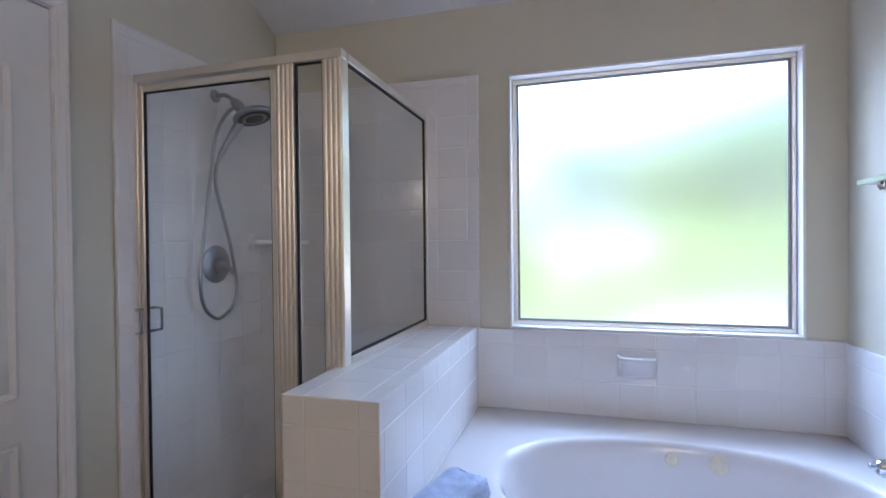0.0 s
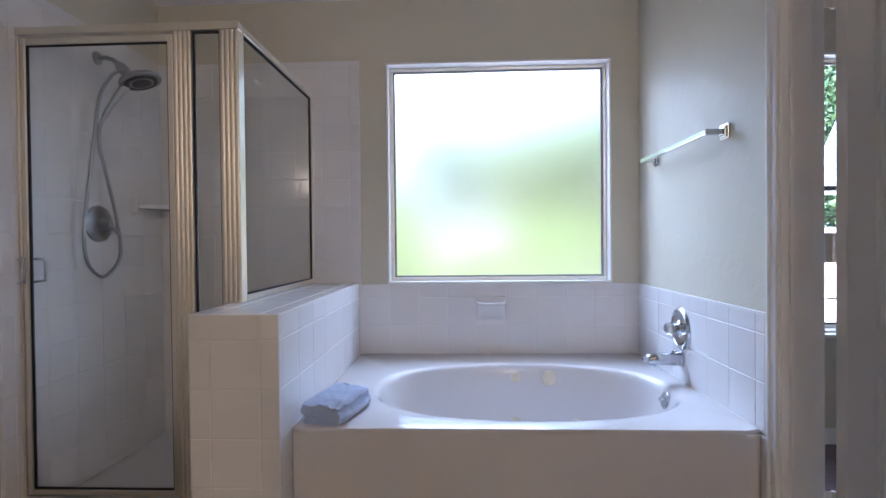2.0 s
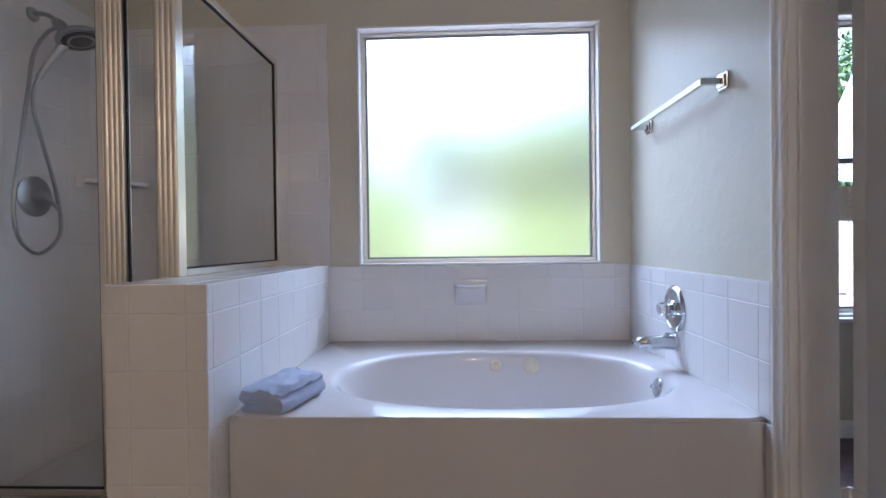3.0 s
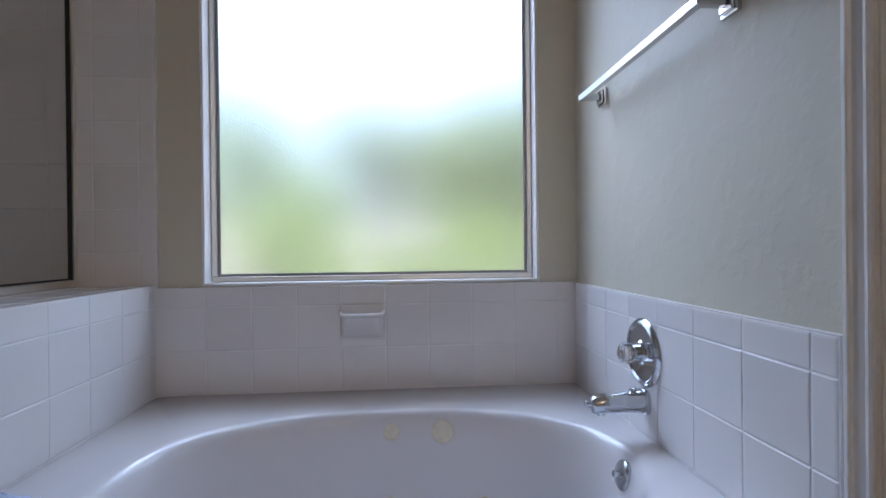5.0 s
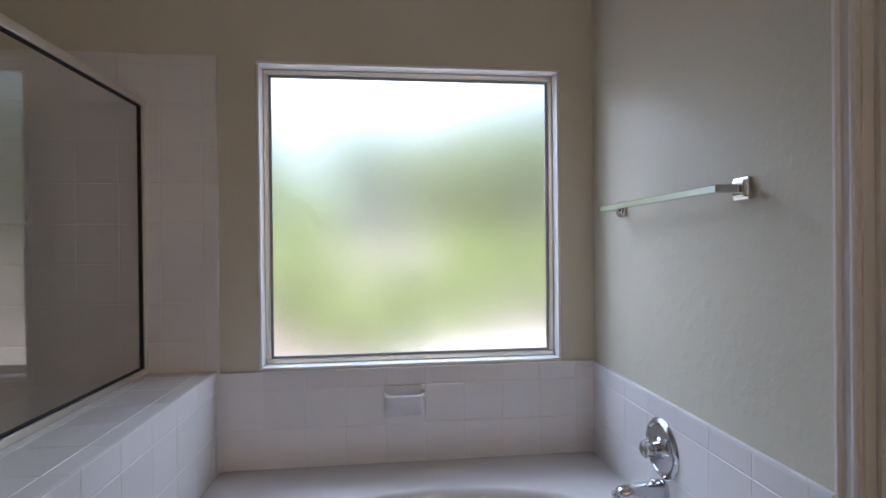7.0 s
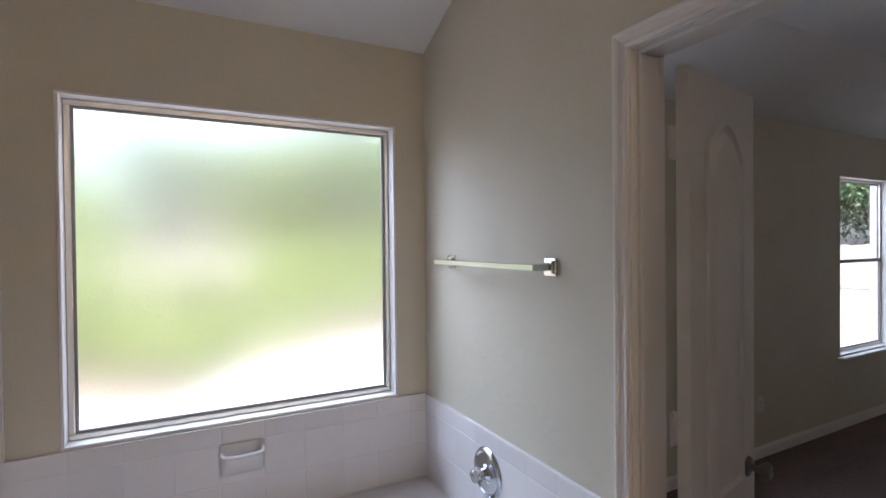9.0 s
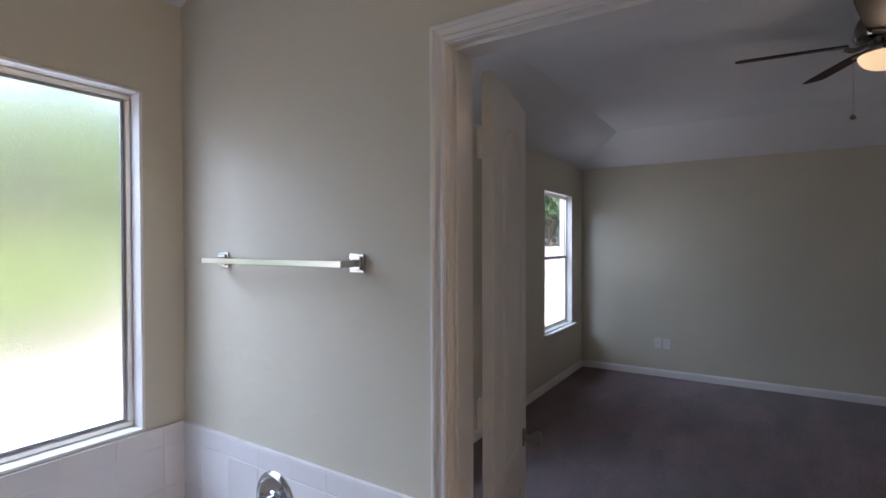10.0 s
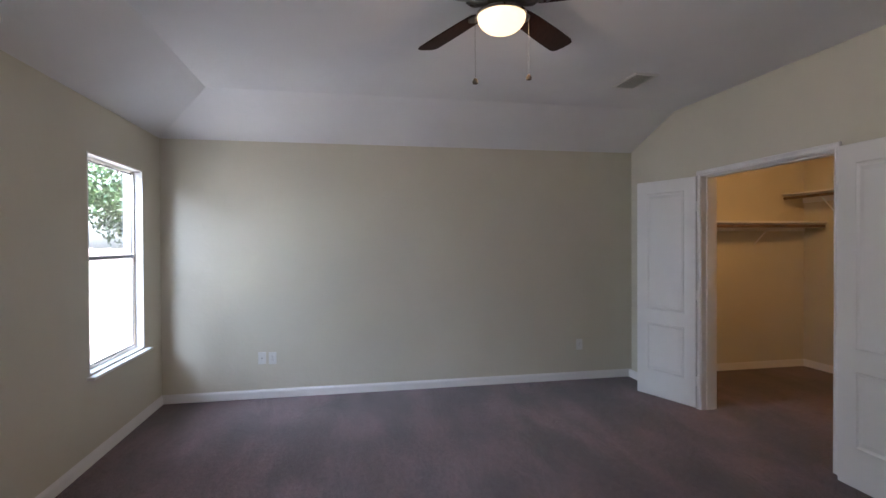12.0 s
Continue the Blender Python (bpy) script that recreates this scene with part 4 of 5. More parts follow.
# vanity light bar on the dividing wall, behind the start of the walk
vl = thing("vanity_light", "three warm glowing globes on a nickel wall bar", "wall lamp", (X_PART, -2.35, 2.10), 180)
part("backplate", box((0, -0.36, -0.045), (0.022, 0.36, 0.045), 0.004, 2), NICKEL, vl)
for y in (-0.26, 0.0, 0.26):
    part("arm", add_tube(bmesh.new(), [(0.02, y, 0), (0.10, y, 0)], 0.010, 12), NICKEL, vl, "", True)
    gl = part("globe", add_lathe(bmesh.new(), [(0.02, -0.062), (0.052, -0.036), (0.062, 0.0), (0.052, 0.036), (0.02, 0.062)], Matrix.Translation((0.16, y, 0)), 24), VANITY_GLASS, vl, "warm lit glass globe", True)
    gl.visible_shadow = False

# ---- bedroom ----


def baseboard(name, a, b, wall_way):
    """A moulded board along a wall from a to b (x, y), standing off along wall_way."""
    a, b, w = Vector((*a, 0)), Vector((*b, 0)), Vector((*wall_way, 0))
    bm = bmesh.new()
    prof = [(0, 0.0), (0.013, 0.0), (0.013, 0.060), (0.010, 0.070), (0.006, 0.076), (0.004, 0.083), (0, 0.083)]
    r0 = [bm.verts.new(a + w * d + Vector((0, 0, z))) for d, z in prof]
    r1 = [bm.verts.new(b + w * d + Vector((0, 0, z))) for d, z in prof]
    n = len(prof)
    for i in range(n):
        bm.faces.new((r0[i], r0[(i + 1) % n], r1[(i + 1) % n], r1[i]))
    bm.faces.new(r0[::-1])
    bm.faces.new(r1)
    bmesh.ops.recalc_face_normals(bm, faces=bm.faces[:])
    return structure(name, bm, TRIM, "white moulded baseboard", "baseboard")


baseboard("baseboard_north", (X_BED + 0.013, Y_WIN), (X_FAR - 0.013, Y_WIN), (0, -1))
baseboard("baseboard_east", (X_FAR, Y_CLOSET), (X_FAR, Y_WIN), (-1, 0))
baseboard("baseboard_closet_far", (CLOSET_DOOR[2] + 0.063, Y_CLOSET), (X_FAR - 0.013, Y_CLOSET), (0, 1))
baseboard("baseboard_closet_near", (X_BED + 0.013, Y_CLOSET), (CLOSET_DOOR[0] - 0.063, Y_CLOSET), (0, 1))
baseboard("baseboard_partition_north", (X_BED, BATH_DOOR[2] + 0.063), (X_BED, Y_WIN), (1, 0))
baseboard("baseboard_partition_south", (X_BED, Y_CLOSET), (X_BED, BATH_DOOR[0] - 0.063), (1, 0))
baseboard("baseboard_closet_inside", (X_FAR, Y_CLOSET_END + 0.013), (X_FAR, Y_CLOSET_IN), (-1, 0))
baseboard("baseboard_closet_end", (3.3, Y_CLOSET_END), (X_FAR, Y_CLOSET_END), (0, 1))

# closet doors, folded out into the bedroom
panel_door("door_4", "white two-panel closet door leaf standing open", 0.60, 2.040, 0.0, False, pose(5.330, -1.988, 0, 0, 0, 20.5), -1, (0.25, 1.0, 1.78))
panel_door("door_5", "white two-panel closet door leaf folded flat against the wall", 0.60, 2.040, 0.0, False, pose(3.995, Y_CLOSET + 0.060, 0, 0, 0, 178), -1, (0.25, 1.0, 1.78))

# closet shelves with rods
lower = thing("closet_shelf", "white closet shelf with a dark wooden hanging rod below", "shelf", (X_FAR, -3.23, 1.673))
part("board", box((-0.30, -1.045, 0.0), (-0.001, 1.05, 0.019), 0.002), TRIM, lower, "white painted shelf board")
part("cleat", box((-0.022, -1.045, -0.085), (-0.001, 1.05, -0.001), 0.002), TRIM, lower)
part("rod", add_tube(bmesh.new(), [(-0.27, -1.03, -0.035), (-0.27, 1.04, -0.035)], 0.016, 14), ROD, lower, "dark wooden rod", True)
for y in (-0.35, 0.45):
    br = part("bracket", box((-0.29, y - 0.012, -0.006), (-0.023, y + 0.012, -0.0005)), PLASTIC, lower, "white metal bracket")
    part("brace", add_tube(bmesh.new(), [(-0.26, y, -0.02), (-0.025, y, -0.24)], 0.007, 8), PLASTIC, br)
upper = thing("closet_shelf", "high closet shelf with a dark wooden hanging rod below", "shelf", (4.86, Y_CLOSET_END, 2.005))
part("board", box((-1.55, 0.001, 0.0), (1.57, 0.30, 0.019), 0.002), TRIM, upper, "white painted shelf board")
part("cleat", box((-1.55, 0.001, -0.085), (1.57, 0.020, -0.001), 0.002), TRIM, upper)
part("rod", add_tube(bmesh.new(), [(-1.55, 0.27, -0.035), (1.57, 0.27, -0.035)], 0.016, 14), ROD, upper, "dark wooden rod", True)
for x in (-0.6, 0.25, 1.15):
    br = part("bracket", box((x - 0.012, 0.023, -0.006), (x + 0.012, 0.29, -0.0005)), PLASTIC, upper, "white metal bracket")
    part("brace", add_tube(bmesh.new(), [(x, 0.26, -0.02), (x, 0.025, -0.24)], 0.007, 8), PLASTIC, br)

cl = thing("closet_lamp", "warm glowing globe lamp on the closet ceiling", "ceiling lamp", (5.0, -3.2, 2.44))
part("base", add_lathe(bmesh.new(), [(0, 0), (0.055, 0), (0.055, -0.012), (0.03, -0.022), (0.03, -0.04), (0, -0.04)], None, 28), PLASTIC, cl, "", True)
part("globe", add_lathe(bmesh.new(), [(0.03, -0.04), (0.085, -0.09), (0.10, -0.14), (0.085, -0.20), (0.05, -0.225)], None, 28), LIT_GLASS, cl, "", True).visible_shadow = False


# wall plates
def plate(name, label, m, kind):
    p = thing(name, label, "outlet")
    p.matrix_world = m
    part("cover", box((-0.036, -0.058, 0), (0.036, 0.058, 0.006), 0.003, 2), PLASTIC, p)
    if kind == "duplex":
        for v in (-0.0195, 0.0195):
            s = part("socket", box((-0.017, v - 0.0145, 0.006), (0.017, v + 0.0145, 0.0085), 0.004, 2), PLASTIC, p)
            for u in (-0.006, 0.006):
                part("slot", box((u - 0.0012, v - 0.003, 0.0085), (u + 0.0012, v + 0.006, 0.0089)), DARK, s)
    else:
        part("jack", add_lathe(bmesh.new(), [(0, 0.006), (0.006, 0.006), (0.005, 0.014), (0, 0.014)], None, 12), NICKEL, p)
    part("screw", add_lathe(bmesh.new(), [(0, 0.006), (0.003, 0.006), (0.002, 0.0092), (0, 0.0092)], None, 10), NICKEL, p)
    return p


EAST = Matrix(((0, 0, -1, 0), (-1, 0, 0, 0), (0, 1, 0, 0), (0, 0, 0, 1)))
NORTH = Matrix(((1, 0, 0, 0), (0, 0, -1, 0), (0, 1, 0, 0), (0, 0, 0, 1)))
plate("cable_plate", "white cable outlet plate on the beige wall", Matrix.Translation((X_FAR, 1.811, 0.383)) @ EAST, "jack")
plate("power_outlet", "white duplex power outlet on the beige wall", Matrix.Translation((X_FAR, 1.716, 0.379)) @ EAST, "duplex")
plate("power_outlet", "white duplex power outlet near the closet corner", Matrix.Translation((X_FAR, -1.432, 0.376)) @ EAST, "duplex")
plate("power_outlet", "white duplex power outlet under the windows", Matrix.Translation((4.03, Y_WIN, 0.384)) @ NORTH, "duplex")

# ceiling register
vent = thing("ceiling_vent", "white metal ceiling register with dark slots", "vent", (4.961, -1.173, H_FLAT))
# no duct is cut: a dark sheet paints the shade behind the slats
part("backing", box((-0.145, -0.075, -0.0015), (0.145, 0.075, -0.0004)), DARK, vent, "near-black sheet in place of the duct's shade")
for a, b in (((-0.17, -0.10), (0.17, -0.075)), ((-0.17, 0.075), (0.17, 0.10)), ((-0.17, -0.075), (-0.145, 0.075)), ((0.145, -0.075), (0.17, 0.075))):
    part("frame", box((*a, -0.010), (*b, -0.0004), 0.002), PLASTIC, vent)
for i in range(9):
    x = -0.128 + i * 0.032
    bm = box((-0.007, -0.075, -0.0008), (0.007, 0.075, 0.0008))
    bmesh.ops.transform(bm, matrix=Matrix.Translation((x, 0, -0.009)) @ Matrix.Rotation(radians(-60), 4, "Y"), verts=bm.verts[:])
    part("slat", bm, PLASTIC, vent)

# ceiling fan
FAN = (3.69, 0.292)
DROP = -0.020
fan = thing("ceiling_fan", "dark five-blade ceiling fan with lit glass bowl and pull chains", "ceiling fan", (*FAN, H_FLAT + DROP))
part("canopy", add_lathe(bmesh.new(), [(0, -DROP), (0.105, -DROP), (0.110, -DROP - 0.012), (0.126, -0.03), (0.132, -0.075), (0.120, -0.098), (0.085, -0.112), (0, -0.112)], None, 40), NICKEL, fan, "brushed nickel motor housing", True)
part("hub", add_lathe(bmesh.new(), [(0, -0.108), (0.070, -0.108), (0.074, -0.125), (0.050, -0.140), (0.046, -0.158), (0, -0.158)], None, 32), NICKEL, fan, "", True)
part("lamp_fitter", add_lathe(bmesh.new(), [(0, -0.150), (0.060, -0.150), (0.100, -0.160), (0.116, -0.170), (0.116, -0.182), (0, -0.182)], None, 40), NICKEL, fan, "brushed nickel lamp ring", True)
bowl_prof = [(0.111, -0.182)] + [(0.111 * math.cos(a), -0.182 - 0.078 * math.sin(a)) for a in [math.pi / 2 * i / 10 for i in range(1, 10)]] + [(0, -0.260)]
bowl = part("glass_bowl", add_lathe(bmesh.new(), bowl_prof, None, 40), LIT_GLASS, fan, "glowing frosted glass bowl", True)
bowl.visible_shadow = False
for i in range(5):
    turn = radians(167 + 72 * i)
    mt = Matrix.Rotation(turn, 4, "Z")
    iron = bmesh.new()
    add_tube(iron, [mt @ Vector(p) for p in curve_points([(0.060, 0.0, -0.118), (0.10, 0.012, -0.135), (0.135, 0.014, -0.140), (0.165, 0.012, -0.128)], 5)], 0.0085, 8)
    add_tube(iron, [mt @ Vector(p) for p in curve_points([(0.060, 0.0, -0.118), (0.10, -0.012, -0.135), (0.135, -0.014, -0.140), (0.165, -0.012, -0.128)], 5)], 0.0085, 8)
    mi = mt @ Matrix.Translation((0.19, 0, -0.124)) @ Matrix.Rotation(radians(-12), 4, "X")
    add_prism(iron, [(0.045 * math.cos(a), 0.040 * math.sin(a)) for a in [2 * math.pi * k / 16 for k in range(16)]], 0.006, mi)
    ir = part("blade_iron", iron, NICKEL, fan, "nickel blade bracket", True)
    out = [(0.0, -0.048), (0.10, -0.058), (0.30, -0.065), (0.455, -0.066), (0.485, -0.058), (0.497, -0.040), (0.50, 0), (0.497, 0.040), (0.485, 0.058), (0.455, 0.066), (0.30, 0.065), (0.10, 0.058), (0.0, 0.048), (-0.010, 0.03), (-0.012, 0), (-0.010, -0.03)]
    mb = mt @ Matrix.Translation((0.165, 0, -0.117)) @ Matrix.Rotation(radians(-12), 4, "X")
    part("blade", add_prism(bmesh.new(), out, 0.006, mb), BLADE, fan, "dark walnut blade")
for y, z1 in ((0.128, -0.488), (-0.128, -0.455)):
    bm = bmesh.new()
    add_tube(bm, [(-0.010, y, -0.178), (-0.010, y, z1)], 0.0011, 6)
    ch = part("pull_chain", bm, NICKEL, fan, "thin pull chain")
    part("fob", add_lathe(bmesh.new(), [(0, z1 + 0.016), (0.007, z1 + 0.012), (0.0135, z1), (0.012, z1 - 0.010), (0, z1 - 0.014)], Matrix.Translation((-0.010, y, 0)), 16), BARK, ch, "dark wooden pull fob", True)

# ---- outdoors ----


def leaves(name, material, parent, centres, count, size, seed, label):
    """A crown: many small leaf blades gathered in clumps of uneven size."""
    rng = np.random.RandomState(seed)
    c = np.array([k[:3] for k in centres])
    r = np.array([k[3] for k in centres])
    pick = rng.choice(len(c), count, p=r ** 2 / np.sum(r ** 2))
    d = rng.normal(size=(count, 3))
    d /= np.linalg.norm(d, axis=1)[:, None]
    pos = c[pick] + d * (r[pick] * rng.uniform(0.35, 1.08, count) ** 0.6)[:, None]
    a = rng.normal(size=(count, 3))
    a /= np.linalg.norm(a, axis=1)[:, None]
    b = np.cross(a, rng.normal(size=(count, 3)))
    b /= np.linalg.norm(b, axis=1)[:, None]
    s = size * rng.uniform(0.6, 1.3, count)[:, None]
    v = np.stack([pos - a * s, pos + b * s * 0.45, pos + a * s, pos - b * s * 0.45], 1).reshape(-1, 3)
    faces = np.arange(count * 4).reshape(-1, 4)
    me = bpy.data.meshes.new(name)
    me.from_pydata(v.tolist(), [], faces.tolist())
    me.materials.append(material)
    ob = new(name, me)
    ob.parent = parent
    ob["label"] = label
    return ob


def tree(at, height, spread, seed, material=LEAF, count=6500, label="leafy green garden tree"):
    rng = random.Random(seed)
    t = thing("tree", label, "tree", (*at, -0.25), group="trees beyond the windows")
    trunk = bmesh.new()
    top = Vector((rng.uniform(-0.3, 0.3), rng.uniform(-0.3, 0.3), height * 0.62))
    add_tube(trunk, curve_points([(0, 0, -0.05), (0.05, 0.03, height * 0.25), top], 6), [0.16 - 0.008 * i for i in range(13)], 10)
    part("trunk", trunk, BARK, t, "", True)
    clumps = []
    for i in range(11):
        a = rng.uniform(0, 2 * math.pi)
        h = height * rng.uniform(0.30, 0.92)
        rr = spread * rng.uniform(0.35, 1.0) * math.sqrt(max(0.15, 1 - (h / height - 0.5) ** 2 * 3))
        tip = Vector((rr * math.cos(a), rr * math.sin(a), h))
        root = Vector((0, 0, min(h, height * 0.5) * rng.uniform(0.5, 0.8)))
        limb = bmesh.new()
        add_tube(limb, curve_points([root, (root + tip) / 2 + Vector((0, 0, 0.2)), tip], 4), [0.07 - 0.006 * k for k in range(9)], 7)
        part("limb", limb, BARK, t, "", True)
        clumps.append((*tip, spread * rng.uniform(0.34, 0.6)))
    clumps.append((0, 0, height * 0.85, spread * 0.5))
    leaves("crown", material, t, clumps, count, 0.11, seed, "crown of small leaves")
    return t


def shrub(at, height, spread, seed, count=4200):
    rng = random.Random(seed)
    t = thing("shrub", "rounded light green garden shrub", "shrub", (*at, -0.25), group="shrubs beyond the windows")
    clumps = []
    for i in range(9):
        a = rng.uniform(0, 2 * math.pi)
        rr = spread * rng.uniform(0.1, 0.8)
        clumps.append((rr * math.cos(a), rr * math.sin(a), height * rng.uniform(0.3, 0.75), spread * rng.uniform(0.3, 0.5)))
    stems = bmesh.new()
    for c in clumps:
        add_tube(stems, [(c[0] * 0.1, c[1] * 0.1, -0.02), (c[0] * 0.6, c[1] * 0.6, c[2] * 0.5), c[:3]], [0.025, 0.018, 0.01], 6)
    part("stems", stems, BARK, t)
    leaves("crown", LEAF_LIGHT, t, clumps, count, 0.055, seed, "dense light green leaves")
    return t


for i, (x, y, h, s) in enumerate(((0.2, 13.6, 5.0, 2.2), (4.0, 13.4, 5.4, 2.2), (7.6, 13.8, 6.2, 2.4), (11.2, 13.4, 6.4, 2.4), (14.8, 13.8, 6.4, 2.5), (18.6, 13.4, 6.8, 2.6), (23.0, 14.2, 7.2, 2.8),
                                  (-3.4, 14.2, 5.0, 2.2), (-6.8, 14.6, 5.2, 2.2), (25.5, 10.2, 7.0, 2.8), (25.0, 5.6, 6.6, 2.6), (26.2, 1.5, 6.8, 2.7), (29.5, 7.8, 8.5, 3.2), (30.0, 3.2, 8.5, 3.2), (9.4, 17.0, 7.6, 2.8), (16.8, 17.5, 8.2, 2.9), (2.3, 16.2, 5.6, 2.5), (5.8, 16.4, 6.2, 2.5), (13.0, 17.2, 8.0, 2.9))):
    tree((x, y), h, s, 10 + i, LEAF_LIGHT if x < 5 else LEAF, 6500 if x < 5 else 11000)
for i, (x, y, h, s) in enumerate(((-0.6, 7.6, 1.8, 1.1), (-2.2, 7.0, 1.7, 1.1), (-3.9, 7.8, 1.9, 1.2), (2.1, 9.9, 2.2, 1.0), (3.5, 10.2, 2.5, 1.1), (4.9, 10.2, 2.4, 1.1), (-1.4, 9.0, 2.2, 1.2), (0.5, 10.3, 1.5, 0.8), (0.55, 7.3, 1.05, 0.75), (1.95, 8.5, 1.75, 0.95), (3.1, 8.9, 1.6, 0.9))):
    shrub((x, y), h, s, 60 + i)

fence = thing("fence", "sunlit pale wooden board fence behind the garden", "fence", (0, 11.3, -0.25))
fb = box((-0.098, -0.010, 0.03), (0.098, 0.010, 1.60), 0.003)
first = None
for i in range(143):
    x = -7.0 + i * 0.20
    if first is None:
        first = part("board", fb, FENCE, fence)
        ob = first
    else:
        ob = new("board", first.data)
        ob.parent = fence
    ob.location = (x, 0.004 * math.sin(i * 2.3), 0.02 * math.sin(i * 1.7))
for z in (0.35, 1.30):
    part("fence_rail", box((-7.1, 0.022, z - 0.045), (21.6, 0.060, z + 0.045)), FENCE, fence)
for i in range(12):
    part("post", box((-7.0 + i * 2.4, 0.062, -0.1), (-6.9 + i * 2.4, 0.16, 1.62), 0.004), FENCE, fence)

side_fence = thing("fence", "sunlit pale wooden board fence along the side of the garden", "fence", (21.6, 11.2, -0.25), 90)
for i in range(70):
    ob = new("board", first.data)
    ob.parent = side_fence
    ob.location = (-0.15 - i * 0.20, 0.004 * math.sin(i * 1.9), 0.02 * math.sin(i * 2.1))
for z in (0.35, 1.30):
    part("fence_rail", box((-14.2, -0.060, z - 0.045), (-0.05, -0.022, z + 0.045)), FENCE, side_fence)

# ---- tiles, last ----
tile_meshes = {}


def tile_mesh(w, h, soft=""):
    """A glazed tile; soft names the sides (t top, r right, l left) with a bullnose."""
    key = (round(w, 3), round(h, 3), soft)
    if key not in tile_meshes:
        bm = bmesh.new()
        g, r = 0.0008, min(0.003, w * 0.2, h * 0.2)
        rings = []
        for ins, bull, z in ((g, g, 0.0), (g, g, TILE_T - 0.0065), (g, g + 0.0008, TILE_T - 0.0040), (g, g + 0.0028, TILE_T - 0.0016), (g + 0.0012, g + 0.0055, TILE_T - 0.0005), (g + r, g + 0.0095, TILE_T)):
            a, b = (bull if "l" in soft else ins), (bull if "r" in soft else ins)
            t = bull if "t" in soft else ins
            rings.append([bm.verts.new((u, v, z)) for u, v in ((a, ins), (w - b, ins), (w - b, h - t), (a, h - t))])
        for a, b in zip(rings, rings[1:]):
            for i in range(4):
                bm.faces.new((a[i], a[(i + 1) % 4], b[(i + 1) % 4], b[i]))
        bm.faces.new(rings[-1])
        me = bpy.data.meshes.new("tile")
        bm.to_mesh(me)
        bm.free()
        me.materials.append(TILE)
        tile_meshes[key] = me
    return tile_meshes[key]


def tiles(parent, us, vs, m, soft=""):
    """Tiles over the cells of a grid in a plane (u, v), standing off along its normal, a trace uneven; soft: the field's sides with a bullnose."""
    rng = random.Random(len(us) * 31 + len(vs))
    for i, (u0, u1) in enumerate(zip(us, us[1:])):
        for j, (v0, v1) in enumerate(zip(vs, vs[1:])):
            if u1 - u0 < 0.006 or v1 - v0 < 0.006:
                continue
            s = ("t" if "t" in soft and j == len(vs) - 2 else "") + ("r" if "r" in soft and i == len(us) - 2 else "") + ("l" if "l" in soft and i == 0 else "")
            ob = new("tile", tile_mesh(u1 - u0, v1 - v0, s))
            ob.parent = parent
            wob = pose(0, 0, rng.uniform(-0.0002, 0.0002), rng.uniform(-0.13, 0.13), rng.uniform(-0.13, 0.13), 0)
            ob.matrix_world = m @ Matrix.Translation((u0, v0, 0)) @ wob


def steps(a, b, first, pitch=0.155):
    """Joint places from a to b, with one of them at first."""
    out = [a]
    k = math.ceil((a - first) / pitch + 1e-6)
    while first + k * pitch < b - 1e-6:
        out.append(first + k * pitch)
        k += 1
    return out + [b]


def plane(origin, u, v):
    u, v = Vector(u), Vector(v)
    n = u.cross(v)
    return Matrix(((u.x, v.x, n.x, origin[0]), (u.y, v.y, n.y, origin[1]), (u.z, v.z, n.z, origin[2]), (0, 0, 0, 1)))


ROWS_TUB = [0.493, 0.645, 0.800, 0.872]
ROWS_SIDE = [0.493, 0.645, 0.800, 0.868]
# back wall over the tub
back = structure("tile_backing_tub", box((HW_X1 + 0.002, Y_WIN - 0.0130, TUB_TOP), (X_PART - 0.0135, Y_WIN - 0.0005, 0.8705)), GROUT, "white glazed wall tiles over the tub", "wall tile")
tiles(back, [HW_X1 + 0.001, 0.0245, 0.182, 0.3405, 0.499, 0.6575, 0.816, 0.9745, 1.133, 1.2915, X_PART - 0.008],
      ROWS_TUB, plane((0, Y_WIN - 0.006, 0), (1, 0, 0), (0, 0, 1)))
right = structure("tile_backing_side", box((X_PART - 0.0130, 1.5485, TUB_TOP), (X_PART - 0.0005, Y_WIN - 0.007, 0.8665)), GROUT, "white glazed bullnose wall tiles beside the tub", "wall tile")
tiles(right, [-(y) for y in [Y_WIN - 0.015, 2.556, 2.396, 2.237, 2.078, 1.919, 1.760, 1.601, 1.547]], ROWS_SIDE, plane((X_PART - 0.006, 0, 0), (0, -1, 0), (0, 0, 1)), "tr")
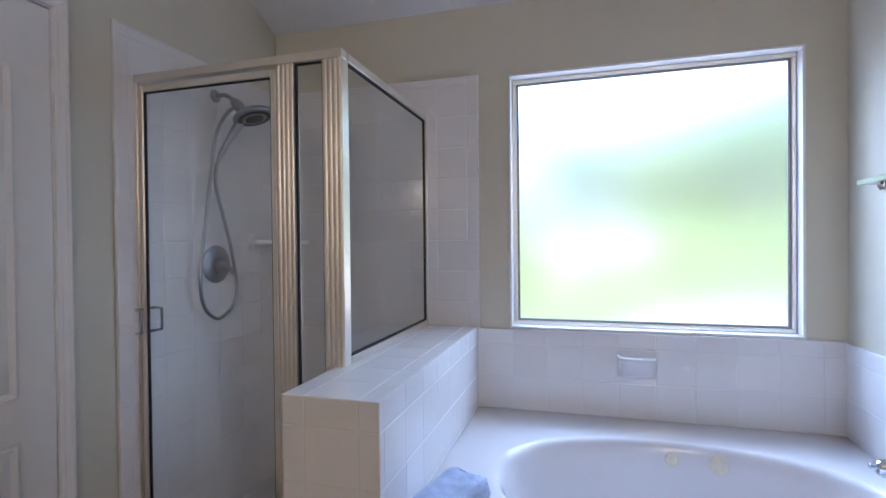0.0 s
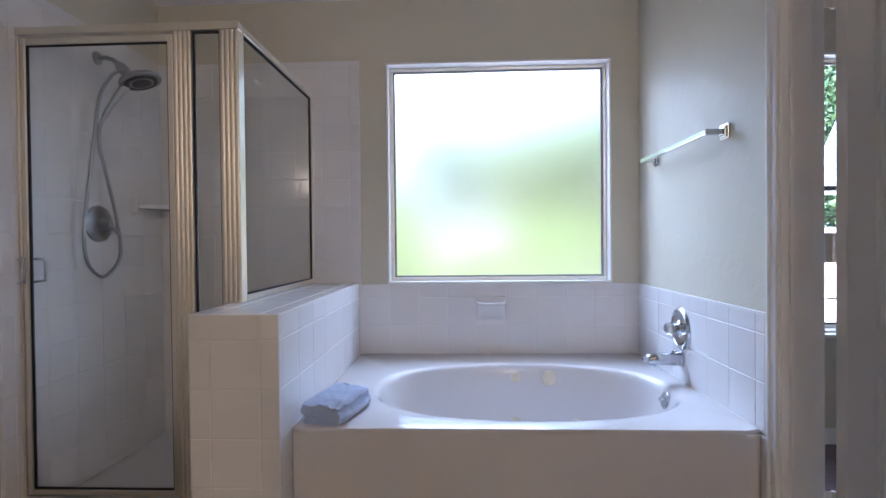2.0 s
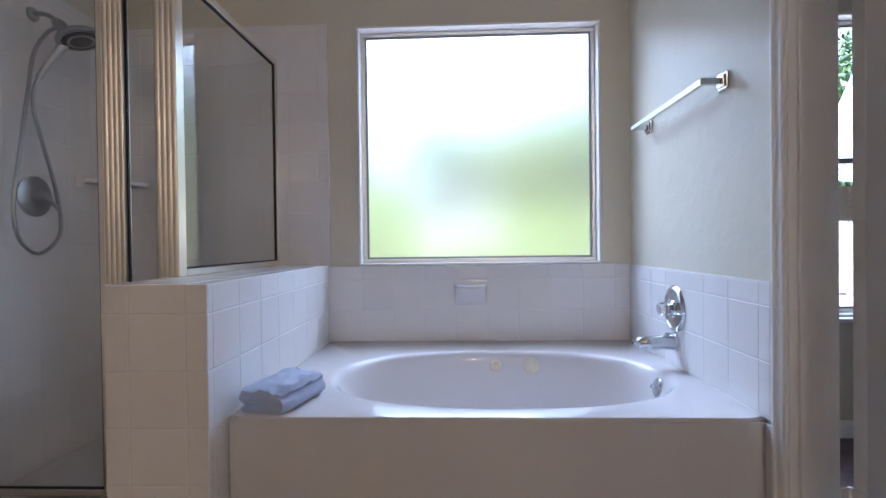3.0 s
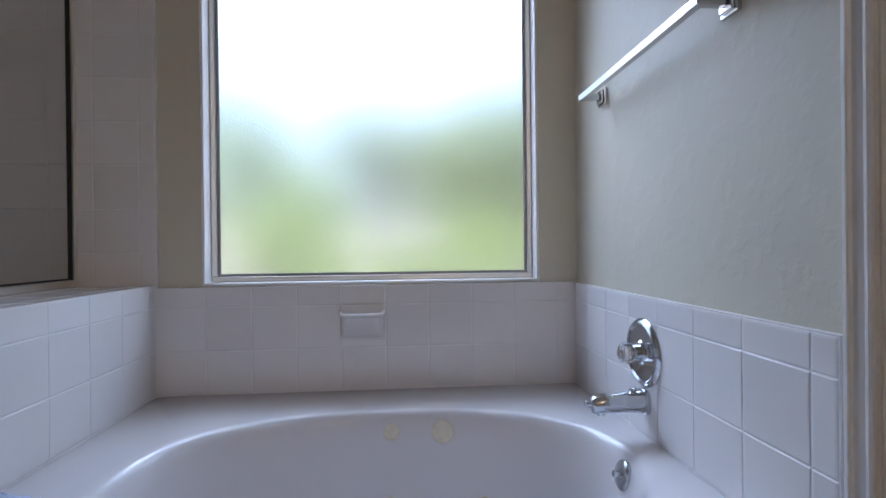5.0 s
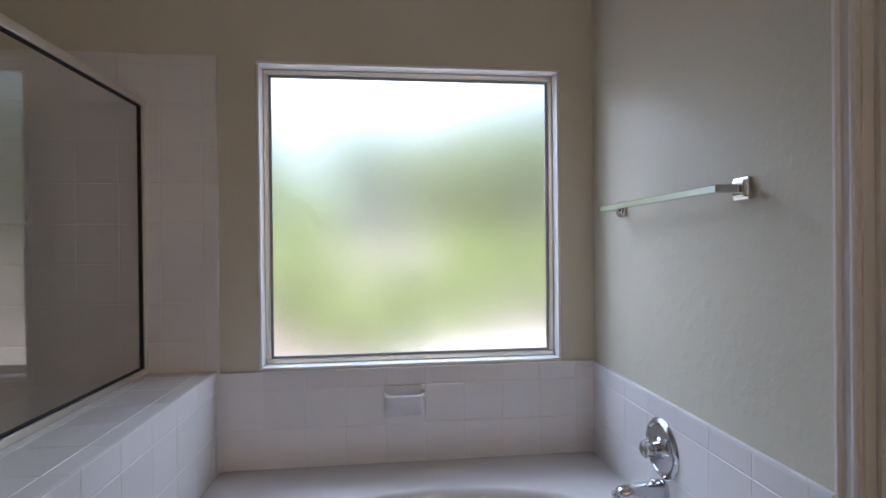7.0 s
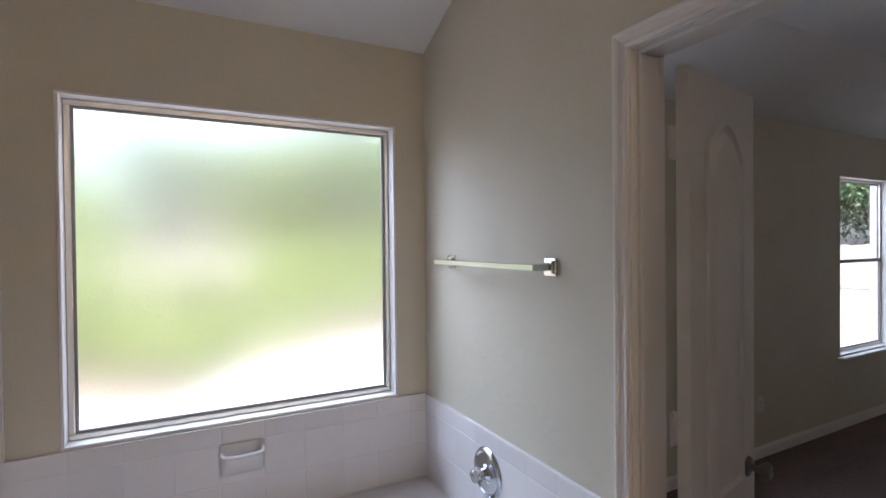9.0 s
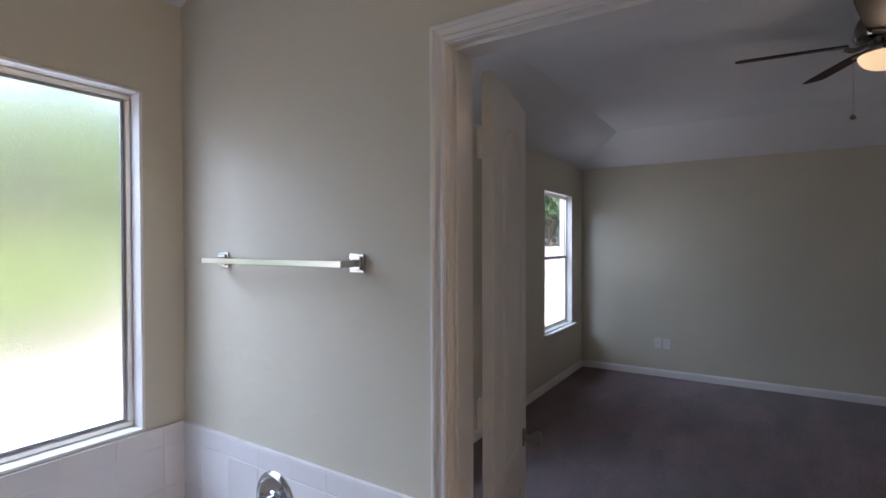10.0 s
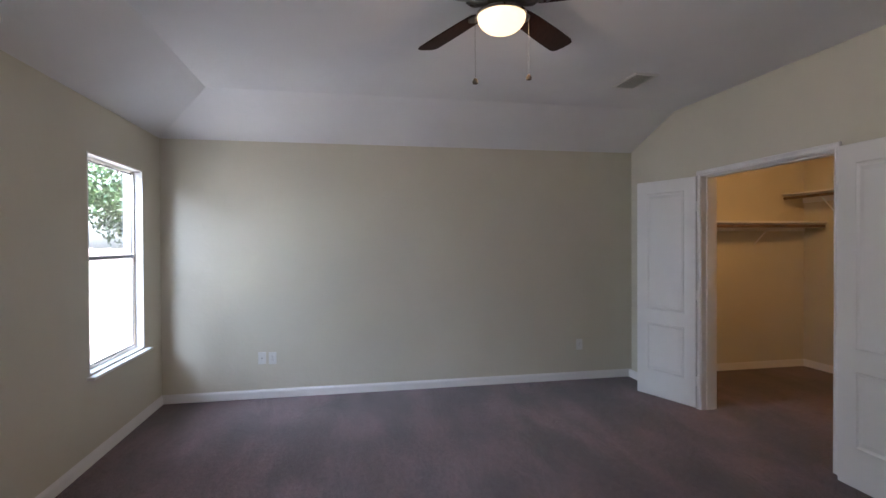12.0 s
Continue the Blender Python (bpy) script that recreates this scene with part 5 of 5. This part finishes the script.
below = structure("tile_backing_leg", box((X_PART - 0.010, 1.546, 0.0), (X_PART - 0.0005, 1.5815, TUB_TOP - 0.016), 0.003, 2), TILE, "white tile strip beside the apron", "wall tile")
# half wall: tub side, front, top
ROWS_HW = [0.025, 0.180, 0.335, 0.490, 0.645, 0.800, HW_TOP]
tiles(half_wall, steps(HW_Y0, Y_WIN - 0.015, 2.150, 0.161), ROWS_HW, plane((HW_X1 - TILE_T, 0, 0), (0, 1, 0), (0, 0, 1)))
tiles(half_wall, [HW_X0, -0.368, -0.209, HW_X1], ROWS_HW, plane((0, HW_Y0 + TILE_T, 0), (1, 0, 0), (0, 0, 1)))
tiles(half_wall, [HW_X0, -0.368, -0.209, HW_X1], steps(HW_Y0, Y_WIN - 0.015, 1.640, 0.161), plane((0, 0, HW_TOP - TILE_T), (1, 0, 0), (0, 1, 0)), "r")
tiles(half_wall, [-(y) for y in steps(HW_Y0, Y_WIN - 0.015, 2.150, 0.161)[::-1]], ROWS_HW, plane((HW_X0 + TILE_T, 0, 0), (0, -1, 0), (0, 0, 1)))
# shower walls
west = structure("tile_backing_shower_west", box((X_LEFT + 0.0005, 1.7000, 0.05), (X_LEFT + 0.0130, Y_WIN - 0.001, 2.104)), GROUT, "white glazed shower wall tiles", "wall tile")
ROWS_SHOWER = [0.051] + [0.083 + 0.1525 * i for i in range(0, 14)]
ROWS_SHOWER = [r for r in ROWS_SHOWER if r < 2.09] + [2.107]
tiles(west, steps(1.698, Y_WIN - 0.002, 1.754, 0.1525), ROWS_SHOWER, plane((X_LEFT + 0.006, 0, 0), (0, 1, 0), (0, 0, 1)), "tl")
north = structure("tile_backing_shower_north", box((X_LEFT + 0.0135, Y_WIN - 0.0130, 0.05), (HW_X1 + 0.0095, Y_WIN - 0.0005, 2.104)), GROUT, "white glazed shower end wall tiles", "wall tile")
tiles(north, steps(X_LEFT + 0.014, HW_X1 + 0.011, -0.195, 0.1525), ROWS_SHOWER, plane((0, Y_WIN - 0.006, 0), (1, 0, 0), (0, 0, 1)), "tr")
